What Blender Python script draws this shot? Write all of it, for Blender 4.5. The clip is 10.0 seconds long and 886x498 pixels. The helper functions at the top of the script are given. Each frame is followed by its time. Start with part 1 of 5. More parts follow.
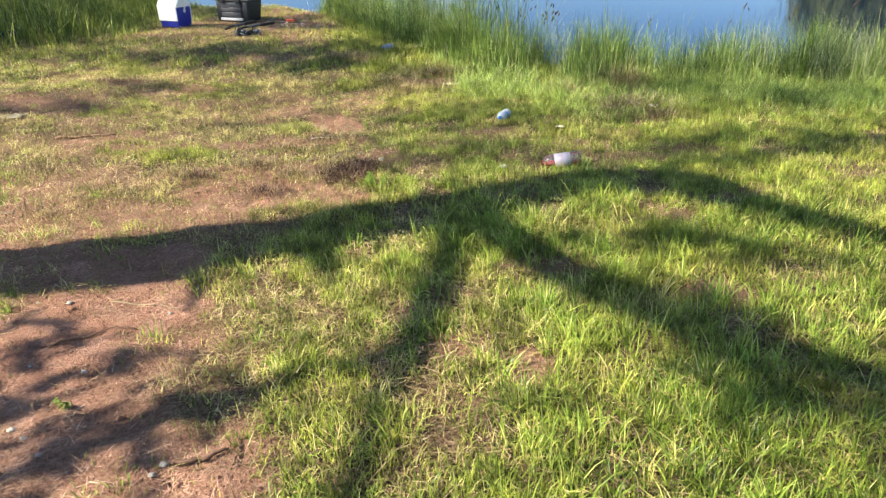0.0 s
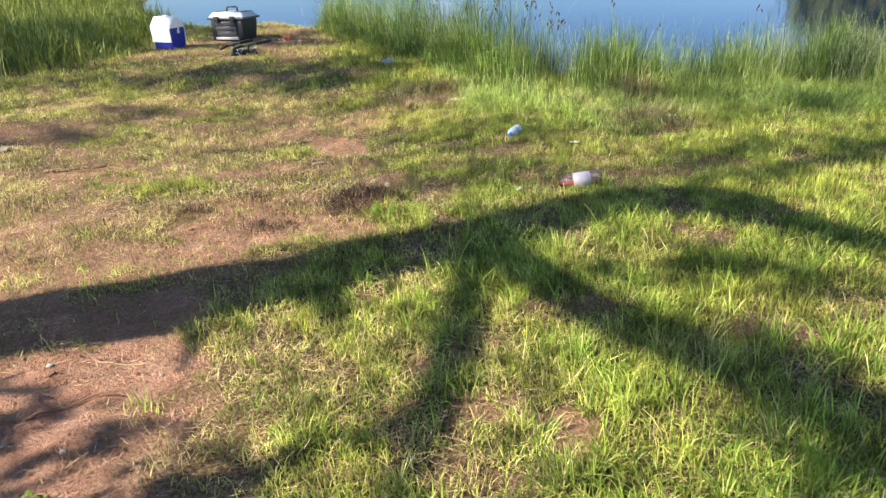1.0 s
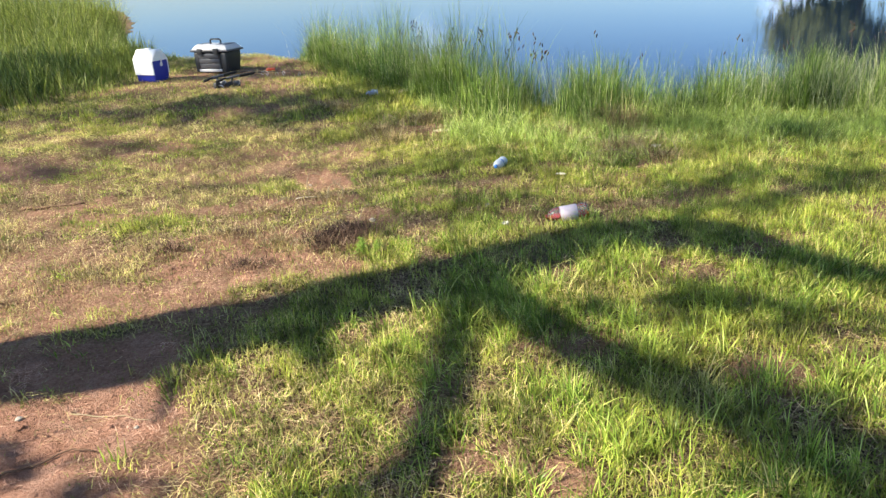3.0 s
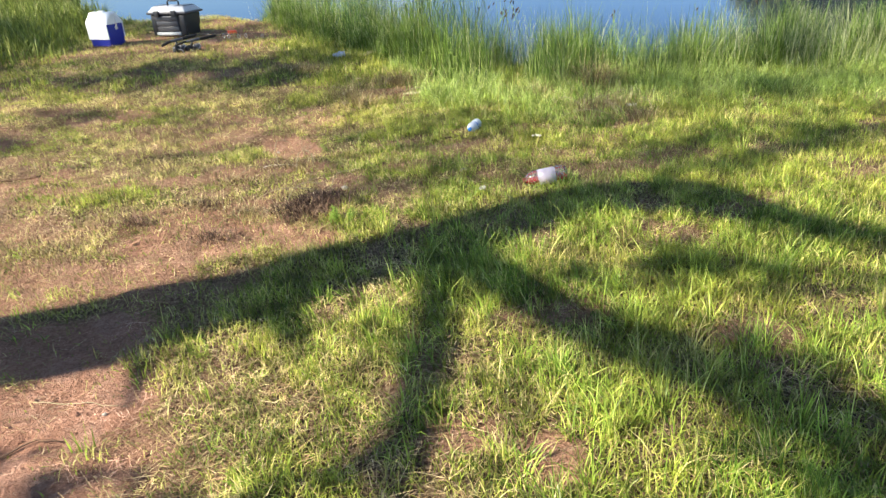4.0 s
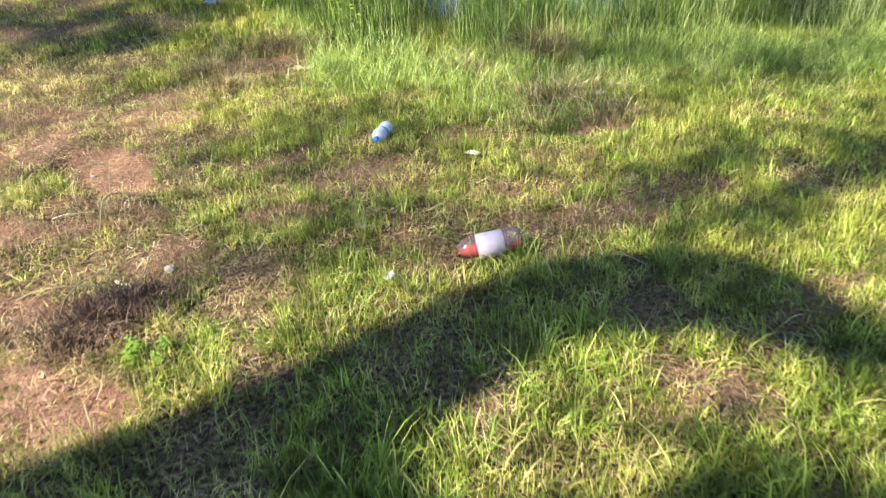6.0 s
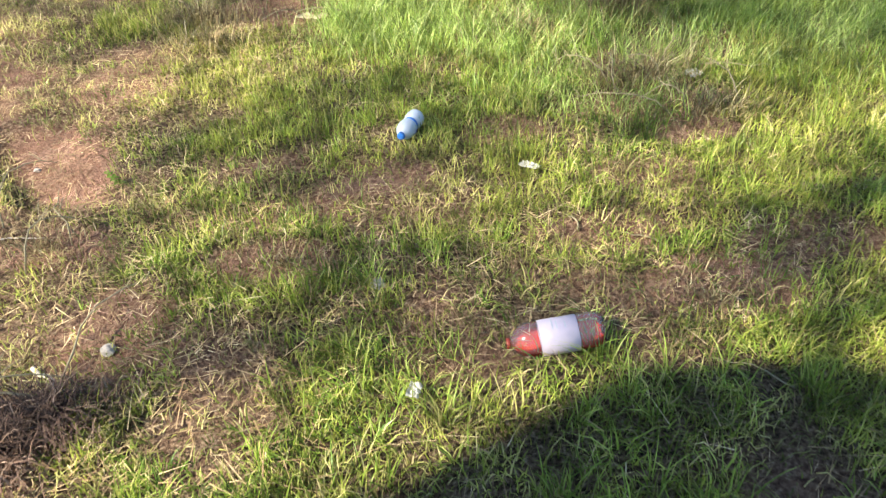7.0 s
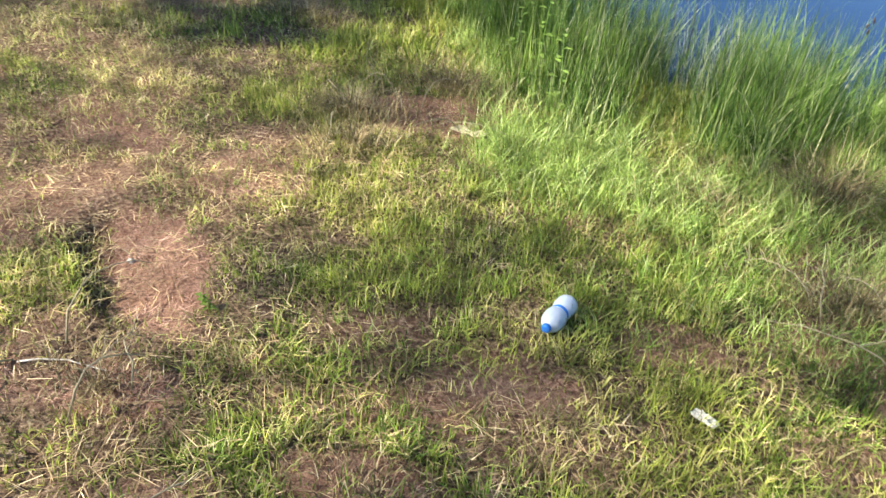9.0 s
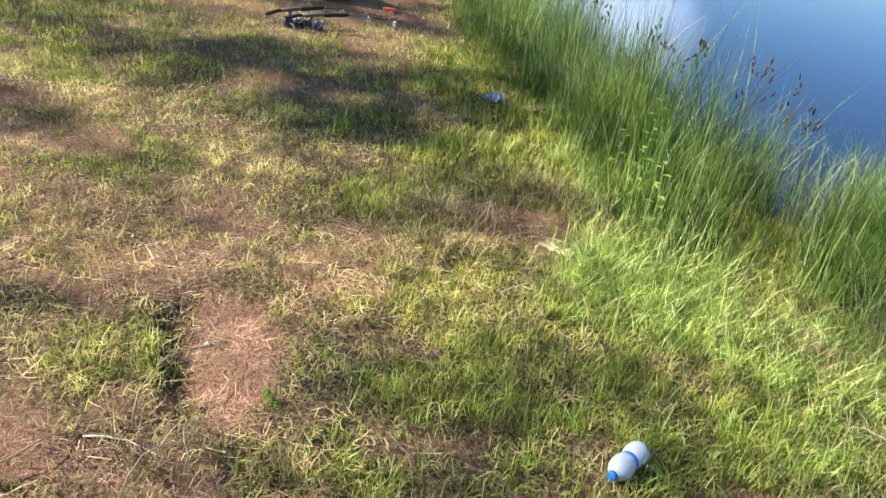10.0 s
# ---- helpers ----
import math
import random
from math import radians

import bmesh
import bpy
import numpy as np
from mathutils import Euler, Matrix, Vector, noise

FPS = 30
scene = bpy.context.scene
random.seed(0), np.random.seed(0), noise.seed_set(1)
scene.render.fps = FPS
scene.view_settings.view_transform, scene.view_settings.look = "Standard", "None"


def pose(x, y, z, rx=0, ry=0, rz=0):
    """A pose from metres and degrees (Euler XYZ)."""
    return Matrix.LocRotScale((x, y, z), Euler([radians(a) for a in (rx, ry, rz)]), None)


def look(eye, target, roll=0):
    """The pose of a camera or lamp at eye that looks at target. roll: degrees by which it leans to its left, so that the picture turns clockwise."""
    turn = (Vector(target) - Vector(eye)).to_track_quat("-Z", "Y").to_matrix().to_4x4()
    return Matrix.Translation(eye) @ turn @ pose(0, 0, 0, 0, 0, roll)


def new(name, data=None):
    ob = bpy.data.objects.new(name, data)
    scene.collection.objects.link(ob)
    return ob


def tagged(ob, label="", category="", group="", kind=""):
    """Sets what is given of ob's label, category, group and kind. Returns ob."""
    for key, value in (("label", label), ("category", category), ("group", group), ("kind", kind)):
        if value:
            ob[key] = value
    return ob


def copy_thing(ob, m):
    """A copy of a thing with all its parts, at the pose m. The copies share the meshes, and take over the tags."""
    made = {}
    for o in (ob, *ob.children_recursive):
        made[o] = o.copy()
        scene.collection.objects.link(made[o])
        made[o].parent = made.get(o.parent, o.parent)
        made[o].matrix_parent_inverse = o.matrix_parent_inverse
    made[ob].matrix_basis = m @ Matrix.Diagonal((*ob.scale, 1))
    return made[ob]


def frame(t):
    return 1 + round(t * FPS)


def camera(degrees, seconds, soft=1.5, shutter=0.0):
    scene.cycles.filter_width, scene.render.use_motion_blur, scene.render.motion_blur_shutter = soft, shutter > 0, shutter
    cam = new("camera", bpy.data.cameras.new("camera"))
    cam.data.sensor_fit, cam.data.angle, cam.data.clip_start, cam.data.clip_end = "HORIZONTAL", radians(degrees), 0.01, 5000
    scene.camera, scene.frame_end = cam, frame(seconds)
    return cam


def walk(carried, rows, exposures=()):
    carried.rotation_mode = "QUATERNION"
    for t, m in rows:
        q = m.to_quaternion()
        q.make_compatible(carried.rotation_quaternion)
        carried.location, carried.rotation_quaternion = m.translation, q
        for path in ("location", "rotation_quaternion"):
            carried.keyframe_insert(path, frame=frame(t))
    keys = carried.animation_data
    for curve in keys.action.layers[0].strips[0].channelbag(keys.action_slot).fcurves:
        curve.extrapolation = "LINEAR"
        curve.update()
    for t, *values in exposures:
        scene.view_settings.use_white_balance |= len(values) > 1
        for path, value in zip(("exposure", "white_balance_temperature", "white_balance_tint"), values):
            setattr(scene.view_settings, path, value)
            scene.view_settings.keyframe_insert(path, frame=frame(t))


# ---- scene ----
cam = camera(65.0, 10.0, soft=1.4, shutter=0.22)
PATH = [
    (0, (0.296, -0.387, 1.299), (0.197, 1.425, 0.458), -0.8),
    (0.5, (0.29, -0.258, 1.302), (0.178, 1.561, 0.479), -1.5),
    (1, (0.228, -0.091, 1.294), (0.119, 1.731, 0.476), -2.8),
    (1.5, (0.19, -0.012, 1.313), (0.081, 1.819, 0.517), -3.5),
    (2, (0.23, 0.003, 1.321), (0.126, 1.846, 0.551), -3.6),
    (2.5, (0.244, -0.013, 1.322), (0.148, 1.84, 0.575), -3.4),
    (3.8, (0.197, 0.039, 1.303), (0.191, 1.867, 0.492), -3.2),
    (4, (0.201, 0.088, 1.299), (0.209, 1.897, 0.447), -3.5),
    (4.5, (0.245, 0.366, 1.268), (0.293, 2.128, 0.323), -3.0),
    (5, (0.32, 0.737, 1.271), (0.407, 2.487, 0.307), -2.2),
    (5.5, (0.348, 1.172, 1.259), (0.547, 2.887, 0.25), -2.1),
    (6, (0.418, 1.61, 1.284), (0.598, 3.3, 0.229), -2.4),
    (6.2, (0.441, 1.826, 1.277), (0.577, 3.507, 0.202), -2.4),
    (7.3, (0.449, 2.647, 1.249), (0.529, 4.167, -0.048), -0.6),
    (7.5, (0.475, 2.755, 1.252), (0.514, 4.272, -0.051), 0.2),
    (8, (0.469, 2.896, 1.283), (0.467, 4.422, -0.011), 1.9),
    (8.5, (0.352, 3.043, 1.308), (0.331, 4.643, 0.108), 4.9),
    (9, (0.286, 3.082, 1.31), (0.121, 4.719, 0.174), 6.7),
    (9.5, (0.289, 3.111, 1.358), (-0.038, 4.783, 0.311), 7.2),
    (10, (0.299, 3.161, 1.374), (-0.167, 4.858, 0.424), 8.4),
]
EXPOSURES = [(0.0, 1.65, 6650, 10), (2.5, 1.63, 6650, 10), (4.5, 1.76, 6650, 10), (6.0, 1.90, 6500, 10), (7.5, 1.78, 6300, 11), (9.0, 1.71, 6150, 11), (10.0, 1.63, 6350, 11)]
walk(cam, [(t, look(eye, target, roll)) for t, eye, target, roll in PATH], EXPOSURES)

# ---- world, sun, exposure ----
SUN_AZ, SUN_EL = radians(20.0), radians(36.0)     # the way the light travels on the ground; height of the sun
D = Vector((math.cos(SUN_AZ), math.sin(SUN_AZ), 0.0))
N = Vector((-math.sin(SUN_AZ), math.cos(SUN_AZ), 0.0))
TAN = math.tan(SUN_EL)

world = bpy.data.worlds.new("sky")
scene.world = world
world.use_nodes = True
wn, wl = world.node_tree.nodes, world.node_tree.links
sky = wn.new("ShaderNodeTexSky")
sky.sky_type, sky.sun_disc = "NISHITA", False
sky.sun_elevation, sky.sun_rotation = SUN_EL, radians(250)
sky.dust_density, sky.ozone_density = 0.2, 3.0
coord = wn.new("ShaderNodeTexCoord")
stretch = wn.new("ShaderNodeMapping")
stretch.inputs["Scale"].default_value = (1.6, 1.6, 6.0)
stretch.inputs["Location"].default_value = (0.35, 0.2, 0.0)
puffs = wn.new("ShaderNodeTexNoise")
puffs.inputs["Scale"].default_value, puffs.inputs["Detail"].default_value = 1.5, 6.0
bank = wn.new("ShaderNodeValToRGB")
bank.color_ramp.elements[0].position, bank.color_ramp.elements[1].position = 0.60, 0.74
mix = wn.new("ShaderNodeMixRGB")
mix.inputs["Color2"].default_value = (8.0, 8.2, 8.6, 1)
wl.new(coord.outputs["Generated"], stretch.inputs["Vector"])
wl.new(stretch.outputs[0], puffs.inputs["Vector"])
wl.new(puffs.outputs["Fac"], bank.inputs["Fac"])
wl.new(bank.outputs["Color"], mix.inputs["Fac"])
tint = wn.new("ShaderNodeMixRGB")
tint.blend_type = "MULTIPLY"
tint.inputs["Fac"].default_value, tint.inputs["Color2"].default_value = 1.0, (0.94, 0.97, 1.0, 1)
wl.new(sky.outputs[0], tint.inputs["Color1"])
wl.new(tint.outputs[0], mix.inputs["Color1"])
# two low white clouds over the lake, frayed at the rim
skyward = mix.outputs[0]
for centre, size, rim in (((-0.07, 0.985, 0.155), (1.0, 1.0, 1.5), 0.115), ((0.41, 0.91, 0.065), (1.0, 1.0, 3.0), 0.045)):
    off = wn.new("ShaderNodeVectorMath")
    off.operation = "SUBTRACT"
    off.inputs[1].default_value = centre
    wl.new(coord.outputs["Generated"], off.inputs[0])
    flat = wn.new("ShaderNodeVectorMath")
    flat.operation = "MULTIPLY"
    flat.inputs[1].default_value = size
    wl.new(off.outputs[0], flat.inputs[0])
    far = wn.new("ShaderNodeVectorMath")
    far.operation = "LENGTH"
    wl.new(flat.outputs[0], far.inputs[0])
    fray = wn.new("ShaderNodeTexNoise")
    fray.inputs["Scale"].default_value, fray.inputs["Detail"].default_value = 14.0, 5.0
    wl.new(coord.outputs["Generated"], fray.inputs["Vector"])
    worn = wn.new("ShaderNodeMath")
    worn.operation = "MULTIPLY_ADD"
    worn.inputs[1].default_value = rim * 1.1
    wl.new(fray.outputs["Fac"], worn.inputs[0])
    wl.new(far.outputs["Value"], worn.inputs[2])
    edge = wn.new("ShaderNodeMapRange")
    edge.inputs["From Min"].default_value, edge.inputs["From Max"].default_value = rim * 1.6, rim * 0.85
    wl.new(worn.outputs[0], edge.inputs["Value"])
    puff = wn.new("ShaderNodeMixRGB")
    puff.inputs["Color2"].default_value = (15.0, 15.0, 15.0, 1)
    wl.new(edge.outputs[0], puff.inputs["Fac"])
    wl.new(skyward, puff.inputs["Color1"])
    skyward = puff.outputs[0]
wl.new(skyward, wn["Background"].inputs["Color"])
wn["Background"].inputs["Strength"].default_value = 0.070

lamp = bpy.data.lights.new("sun", "SUN")
lamp.energy, lamp.angle, lamp.color = 5.0, radians(0.6), (1.0, 0.94, 0.80)
sun = new("sun", lamp)
sun.matrix_world = look((0, 0, 12), Vector((0, 0, 12)) + D * math.cos(SUN_EL) - Vector((0, 0, math.sin(SUN_EL))))


# ---- materials ----
def material(name, rough=0.7, spec=0.3, metal=0.0):
    m = bpy.data.materials.new(name)
    m.use_nodes = True
    b = m.node_tree.nodes["Principled BSDF"]
    b.inputs["Roughness"].default_value, b.inputs["Metallic"].default_value = rough, metal
    b.inputs["Specular IOR Level"].default_value = spec
    return m, m.node_tree.nodes, m.node_tree.links, b


def ramp(nodes, stops):
    r = nodes.new("ShaderNodeValToRGB")
    e = r.color_ramp.elements
    while len(e) < len(stops):
        e.new(0.5)
    for k, (p, c) in enumerate(stops):
        e[k].position, e[k].color = p, (*c, 1)
    return r


def noise_tex(nodes, links, scale, detail=4.0, rough=0.6, vector=None):
    t = nodes.new("ShaderNodeTexNoise")
    t.inputs["Scale"].default_value, t.inputs["Detail"].default_value, t.inputs["Roughness"].default_value = scale, detail, rough
    if vector is None:
        vector = nodes.new("ShaderNodeTexCoord").outputs["Object"]
    links.new(vector, t.inputs["Vector"])
    return t


def bumped(nodes, links, bsdf, source, strength, distance):
    b = nodes.new("ShaderNodeBump")
    b.inputs["Strength"].default_value, b.inputs["Distance"].default_value = strength, distance
    links.new(source, b.inputs["Height"])
    links.new(b.outputs[0], bsdf.inputs["Normal"])


def plain(name, colour, rough=0.5, spec=0.4, grain=25.0, vary=0.18, bump=0.05, metal=0.0):
    """A painted, moulded or cut surface with scuffs at two scales."""
    m, n, l, b = material(name, rough, spec, metal)
    big, small = noise_tex(n, l, grain * 0.25, 3), noise_tex(n, l, grain * 3, 5)
    mixer = n.new("ShaderNodeMixRGB")
    mixer.inputs["Fac"].default_value = 0.5
    l.new(big.outputs["Fac"], mixer.inputs["Color1"])
    l.new(small.outputs["Fac"], mixer.inputs["Color2"])
    lo, hi = [c * (1 - vary) for c in colour], [min(1, c * (1 + vary)) for c in colour]
    r = ramp(n, [(0.3, lo), (0.7, hi)])
    l.new(mixer.outputs[0], r.inputs["Fac"])
    l.new(r.outputs[0], b.inputs["Base Color"])
    bumped(n, l, b, small.outputs["Fac"], bump, 0.004)
    return m


def blade_material(name, stops, patch, through_light=0.4, rough=0.55, patch_scale=1.3, patch_amount=0.5):
    """Leaf blades: each its own shade, drifting from patch to patch, letting light through."""
    m, n, l, b = material(name, rough, 0.2)
    geo = n.new("ShaderNodeNewGeometry")
    own = ramp(n, stops)
    l.new(geo.outputs["Random Per Island"], own.inputs["Fac"])
    drift = noise_tex(n, l, patch_scale, 4)
    gate = ramp(n, [(0.42, (0, 0, 0)), (0.62, (patch_amount,) * 3)])
    l.new(drift.outputs["Fac"], gate.inputs["Fac"])
    mx = n.new("ShaderNodeMixRGB")
    mx.inputs["Color2"].default_value = (*patch, 1)
    l.new(gate.outputs[0], mx.inputs["Fac"])
    l.new(own.outputs[0], mx.inputs["Color1"])
    # Random clump tone, spread wide so lit and shaded blades are in the colour.
    fleck = noise_tex(n, l, 9.0, 3)
    lit_and_dark = ramp(n, [(0.35, (0.38, 0.39, 0.36)), (0.63, (1.52, 1.49, 1.40))])
    l.new(fleck.outputs["Fac"], lit_and_dark.inputs["Fac"])
    shade = n.new("ShaderNodeMixRGB")
    shade.blend_type = "MULTIPLY"
    shade.inputs["Fac"].default_value = 1.0
    l.new(mx.outputs[0], shade.inputs["Color1"])
    l.new(lit_and_dark.outputs[0], shade.inputs["Color2"])
    l.new(shade.outputs[0], b.inputs["Base Color"])
    tl = n.new("ShaderNodeBsdfTranslucent")
    l.new(shade.outputs[0], tl.inputs["Color"])
    ms = n.new("ShaderNodeMixShader")
    ms.inputs["Fac"].default_value = through_light
    l.new(b.outputs[0], ms.inputs[1])
    l.new(tl.outputs[0], ms.inputs[2])
    l.new(ms.outputs[0], n["Material Output"].inputs["Surface"])
    return m


def soil_material():
    m, n, l, b = material("red_soil", 0.95, 0.1)
    big, mid, fine = noise_tex(n, l, 0.9, 5), noise_tex(n, l, 6, 6, 0.7), noise_tex(n, l, 70, 5, 0.75)
    base = ramp(n, [(0.3, (0.21, 0.098, 0.066)), (0.5, (0.46, 0.235, 0.160)), (0.7, (0.60, 0.355, 0.262))])
    l.new(mid.outputs["Fac"], base.inputs["Fac"])
    tan = ramp(n, [(0.4, (0.26, 0.145, 0.09)), (0.65, (0.42, 0.26, 0.17))])
    l.new(fine.outputs["Fac"], tan.inputs["Fac"])
    gate = ramp(n, [(0.4, (0.15,) * 3), (0.65, (0.75,) * 3)])
    l.new(big.outputs["Fac"], gate.inputs["Fac"])
    mx = n.new("ShaderNodeMixRGB")
    l.new(gate.outputs[0], mx.inputs["Fac"])
    l.new(base.outputs[0], mx.inputs["Color1"])
    l.new(tan.outputs[0], mx.inputs["Color2"])
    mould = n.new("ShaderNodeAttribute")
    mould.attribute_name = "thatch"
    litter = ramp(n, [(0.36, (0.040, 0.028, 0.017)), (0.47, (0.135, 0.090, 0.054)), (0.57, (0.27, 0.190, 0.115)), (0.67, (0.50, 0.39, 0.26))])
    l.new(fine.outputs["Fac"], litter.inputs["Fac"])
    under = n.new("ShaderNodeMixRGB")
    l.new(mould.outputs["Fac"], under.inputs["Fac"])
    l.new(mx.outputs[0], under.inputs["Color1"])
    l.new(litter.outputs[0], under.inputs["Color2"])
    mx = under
    speck = n.new("ShaderNodeMixRGB")
    speck.blend_type = "MULTIPLY"
    speck.inputs["Fac"].default_value = 0.55
    grit = ramp(n, [(0.3, (0.35, 0.3, 0.27)), (0.55, (1, 1, 1))])
    l.new(fine.outputs["Fac"], grit.inputs["Fac"])
    l.new(mx.outputs[0], speck.inputs["Color1"])
    l.new(grit.outputs[0], speck.inputs["Color2"])
    l.new(speck.outputs[0], b.inputs["Base Color"])
    add = n.new("ShaderNodeMath")
    add.operation = "ADD"
    l.new(mid.outputs["Fac"], add.inputs[0])
    l.new(fine.outputs["Fac"], add.inputs[1])
    bumped(n, l, b, add.outputs[0], 1.0, 0.045)
    return m


def water_material():
    m, n, l, b = material("lake_water", 0.9, 0.0)
    b.inputs["Base Color"].default_value = (0.010, 0.022, 0.040, 1)
    mp = n.new("ShaderNodeMapping")
    mp.inputs["Scale"].default_value = (0.8, 2.4, 1)
    l.new(n.new("ShaderNodeTexCoord").outputs["Object"], mp.inputs["Vector"])
    ripple = noise_tex(n, l, 2.2, 3, 0.5, mp.outputs[0])
    mirror = n.new("ShaderNodeBsdfGlossy")
    mirror.inputs["Color"].default_value, mirror.inputs["Roughness"].default_value = (0.47, 0.59, 0.82, 1), 0.03
    bumped(n, l, mirror, ripple.outputs["Fac"], 0.09, 0.03)
    gloss = n.new("ShaderNodeFresnel")
    gloss.inputs["IOR"].default_value = 1.33
    ms = n.new("ShaderNodeMixShader")
    l.new(gloss.outputs[0], ms.inputs["Fac"])
    l.new(b.outputs[0], ms.inputs[1])
    l.new(mirror.outputs[0], ms.inputs[2])
    l.new(ms.outputs[0], n["Material Output"].inputs["Surface"])
    return m


def clear_plastic(name, colour, rough, trans, ior=1.45):
    m, n, l, b = material(name, rough, 0.5)
    b.inputs["Base Color"].default_value = (*colour, 1)
    b.inputs["Transmission Weight"].default_value, b.inputs["IOR"].default_value = trans, ior
    w = noise_tex(n, l, 30, 3)
    bumped(n, l, b, w.outputs["Fac"], 0.12, 0.004)
    return m


def thin_plastic(name, tint):
    """A thin clear wall: it lets light straight through, with a gloss over it."""
    m, n, l, b = material(name, 0.08, 0.6)
    sheen = n.new("ShaderNodeBsdfGlossy")
    sheen.inputs["Roughness"].default_value = 0.2
    clear = n.new("ShaderNodeBsdfTransparent")
    clear.inputs["Color"].default_value = (*tint, 1)
    gloss = n.new("ShaderNodeLayerWeight")
    gloss.inputs["Blend"].default_value = 0.3
    wrinkle = noise_tex(n, l, 40, 3)
    bumped(n, l, sheen, wrinkle.outputs["Fac"], 0.3, 0.004)
    ms = n.new("ShaderNodeMixShader")
    l.new(gloss.outputs["Fresnel"], ms.inputs["Fac"])
    l.new(clear.outputs[0], ms.inputs[1])
    l.new(sheen.outputs[0], ms.inputs[2])
    # White for mist and sky glare, put into the wall's colour, stronger upwards.
    whitish = n.new("ShaderNodeBsdfDiffuse")
    whitish.inputs["Color"].default_value = (0.78, 0.72, 0.73, 1)
    whitened = n.new("ShaderNodeMixShader")
    place = n.new("ShaderNodeSeparateXYZ")
    l.new(n.new("ShaderNodeTexCoord").outputs["Object"], place.inputs[0])
    mist_glare = n.new("ShaderNodeMapRange")
    for key, value in (("From Min", -0.012), ("From Max", 0.026), ("To Min", 0.02), ("To Max", 0.10)):
        mist_glare.inputs[key].default_value = value
    l.new(place.outputs["Y"], mist_glare.inputs["Value"])
    l.new(mist_glare.outputs[0], whitened.inputs["Fac"])
    l.new(ms.outputs[0], whitened.inputs[1])
    l.new(whitish.outputs[0], whitened.inputs[2])
    l.new(whitened.outputs[0], n["Material Output"].inputs["Surface"])
    return m


SOIL = soil_material()
WATER = water_material()
GREEN = blade_material("lawn_blade", [(0.0, (0.085, 0.125, 0.022)), (0.35, (0.19, 0.262, 0.038)), (0.65, (0.32, 0.37, 0.062)), (0.87, (0.45, 0.43, 0.12)), (1.0, (0.64, 0.55, 0.27))], (0.40, 0.40, 0.08), 0.4, 0.42)
TUFT = blade_material("tuft_blade", [(0.0, (0.06, 0.12, 0.018)), (0.4, (0.165, 0.265, 0.042)), (0.82, (0.345, 0.45, 0.080)), (1.0, (0.64, 0.64, 0.24))], (0.42, 0.49, 0.095), 0.45, 0.36)
SPARSE = blade_material("thin_blade", [(0.0, (0.15, 0.17, 0.05)), (0.4, (0.37, 0.37, 0.11)), (0.75, (0.56, 0.50, 0.19)), (1.0, (0.70, 0.61, 0.33))], (0.48, 0.41, 0.16))
STRAW = blade_material("straw", [(0.0, (0.13, 0.08, 0.045)), (0.35, (0.34, 0.23, 0.13)), (0.7, (0.53, 0.39, 0.21)), (1.0, (0.76, 0.62, 0.38))], (0.34, 0.20, 0.10), 0.15, 0.7, 2.2, 0.4)
NEEDLE = blade_material("fallen_needles", [(0.0, (0.17, 0.08, 0.055)), (0.5, (0.40, 0.22, 0.155)), (1.0, (0.66, 0.46, 0.35))], (0.46, 0.27, 0.20), 0.05, 0.8, 3.0)
WITHER = blade_material("withered_grass", [(0.0, (0.10, 0.07, 0.04)), (0.45, (0.26, 0.18, 0.10)), (0.8, (0.45, 0.36, 0.19)), (1.0, (0.66, 0.58, 0.36))], (0.30, 0.26, 0.10), 0.25, 0.7, 2.0)
ROTTED = blade_material("rotted_litter", [(0.0, (0.045, 0.03, 0.024)), (0.5, (0.115, 0.07, 0.05)), (0.85, (0.22, 0.14, 0.10)), (1.0, (0.42, 0.31, 0.23))], (0.14, 0.085, 0.06), 0.05, 0.85, 2.6)
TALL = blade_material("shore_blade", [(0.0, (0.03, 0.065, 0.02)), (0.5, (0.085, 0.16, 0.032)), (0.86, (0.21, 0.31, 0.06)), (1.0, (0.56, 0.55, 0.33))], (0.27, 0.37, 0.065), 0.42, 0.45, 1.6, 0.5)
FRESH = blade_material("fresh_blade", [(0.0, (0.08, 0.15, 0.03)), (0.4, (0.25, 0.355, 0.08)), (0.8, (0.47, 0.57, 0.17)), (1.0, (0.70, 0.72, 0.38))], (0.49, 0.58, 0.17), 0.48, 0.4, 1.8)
PLUME = blade_material("flowering_stem", [(0.0, (0.28, 0.33, 0.13)), (0.5, (0.45, 0.47, 0.26)), (1.0, (0.64, 0.62, 0.43))], (0.48, 0.48, 0.26), 0.4)
REED = blade_material("reed_blade", [(0.0, (0.06, 0.085, 0.025)), (0.5, (0.11, 0.155, 0.035)), (0.85, (0.20, 0.25, 0.06)), (1.0, (0.46, 0.44, 0.2))], (0.27, 0.31, 0.05), 0.4, 0.5, 0.35)
LEAF = blade_material("tree_leaf", [(0.0, (0.05, 0.085, 0.02)), (1.0, (0.11, 0.15, 0.04))], (0.09, 0.12, 0.03), 0.3)
WILLOW = blade_material("bank_leaf", [(0.0, (0.10, 0.10, 0.03)), (1.0, (0.24, 0.21, 0.07))], (0.19, 0.17, 0.05), 0.3)
WEED = blade_material("weed_leaf", [(0.0, (0.13, 0.25, 0.035)), (1.0, (0.27, 0.39, 0.08))], (0.22, 0.35, 0.06), 0.4)
BARK = plain("bark", (0.17, 0.12, 0.085), 0.9, 0.1, 8, 0.5, 0.6)
SEED = plain("seed_head", (0.055, 0.038, 0.03), 0.9, 0.1, 40, 0.4, 0.3)
STALK = plain("dry_stalk", (0.30, 0.25, 0.15), 0.8, 0.2, 20, 0.3)
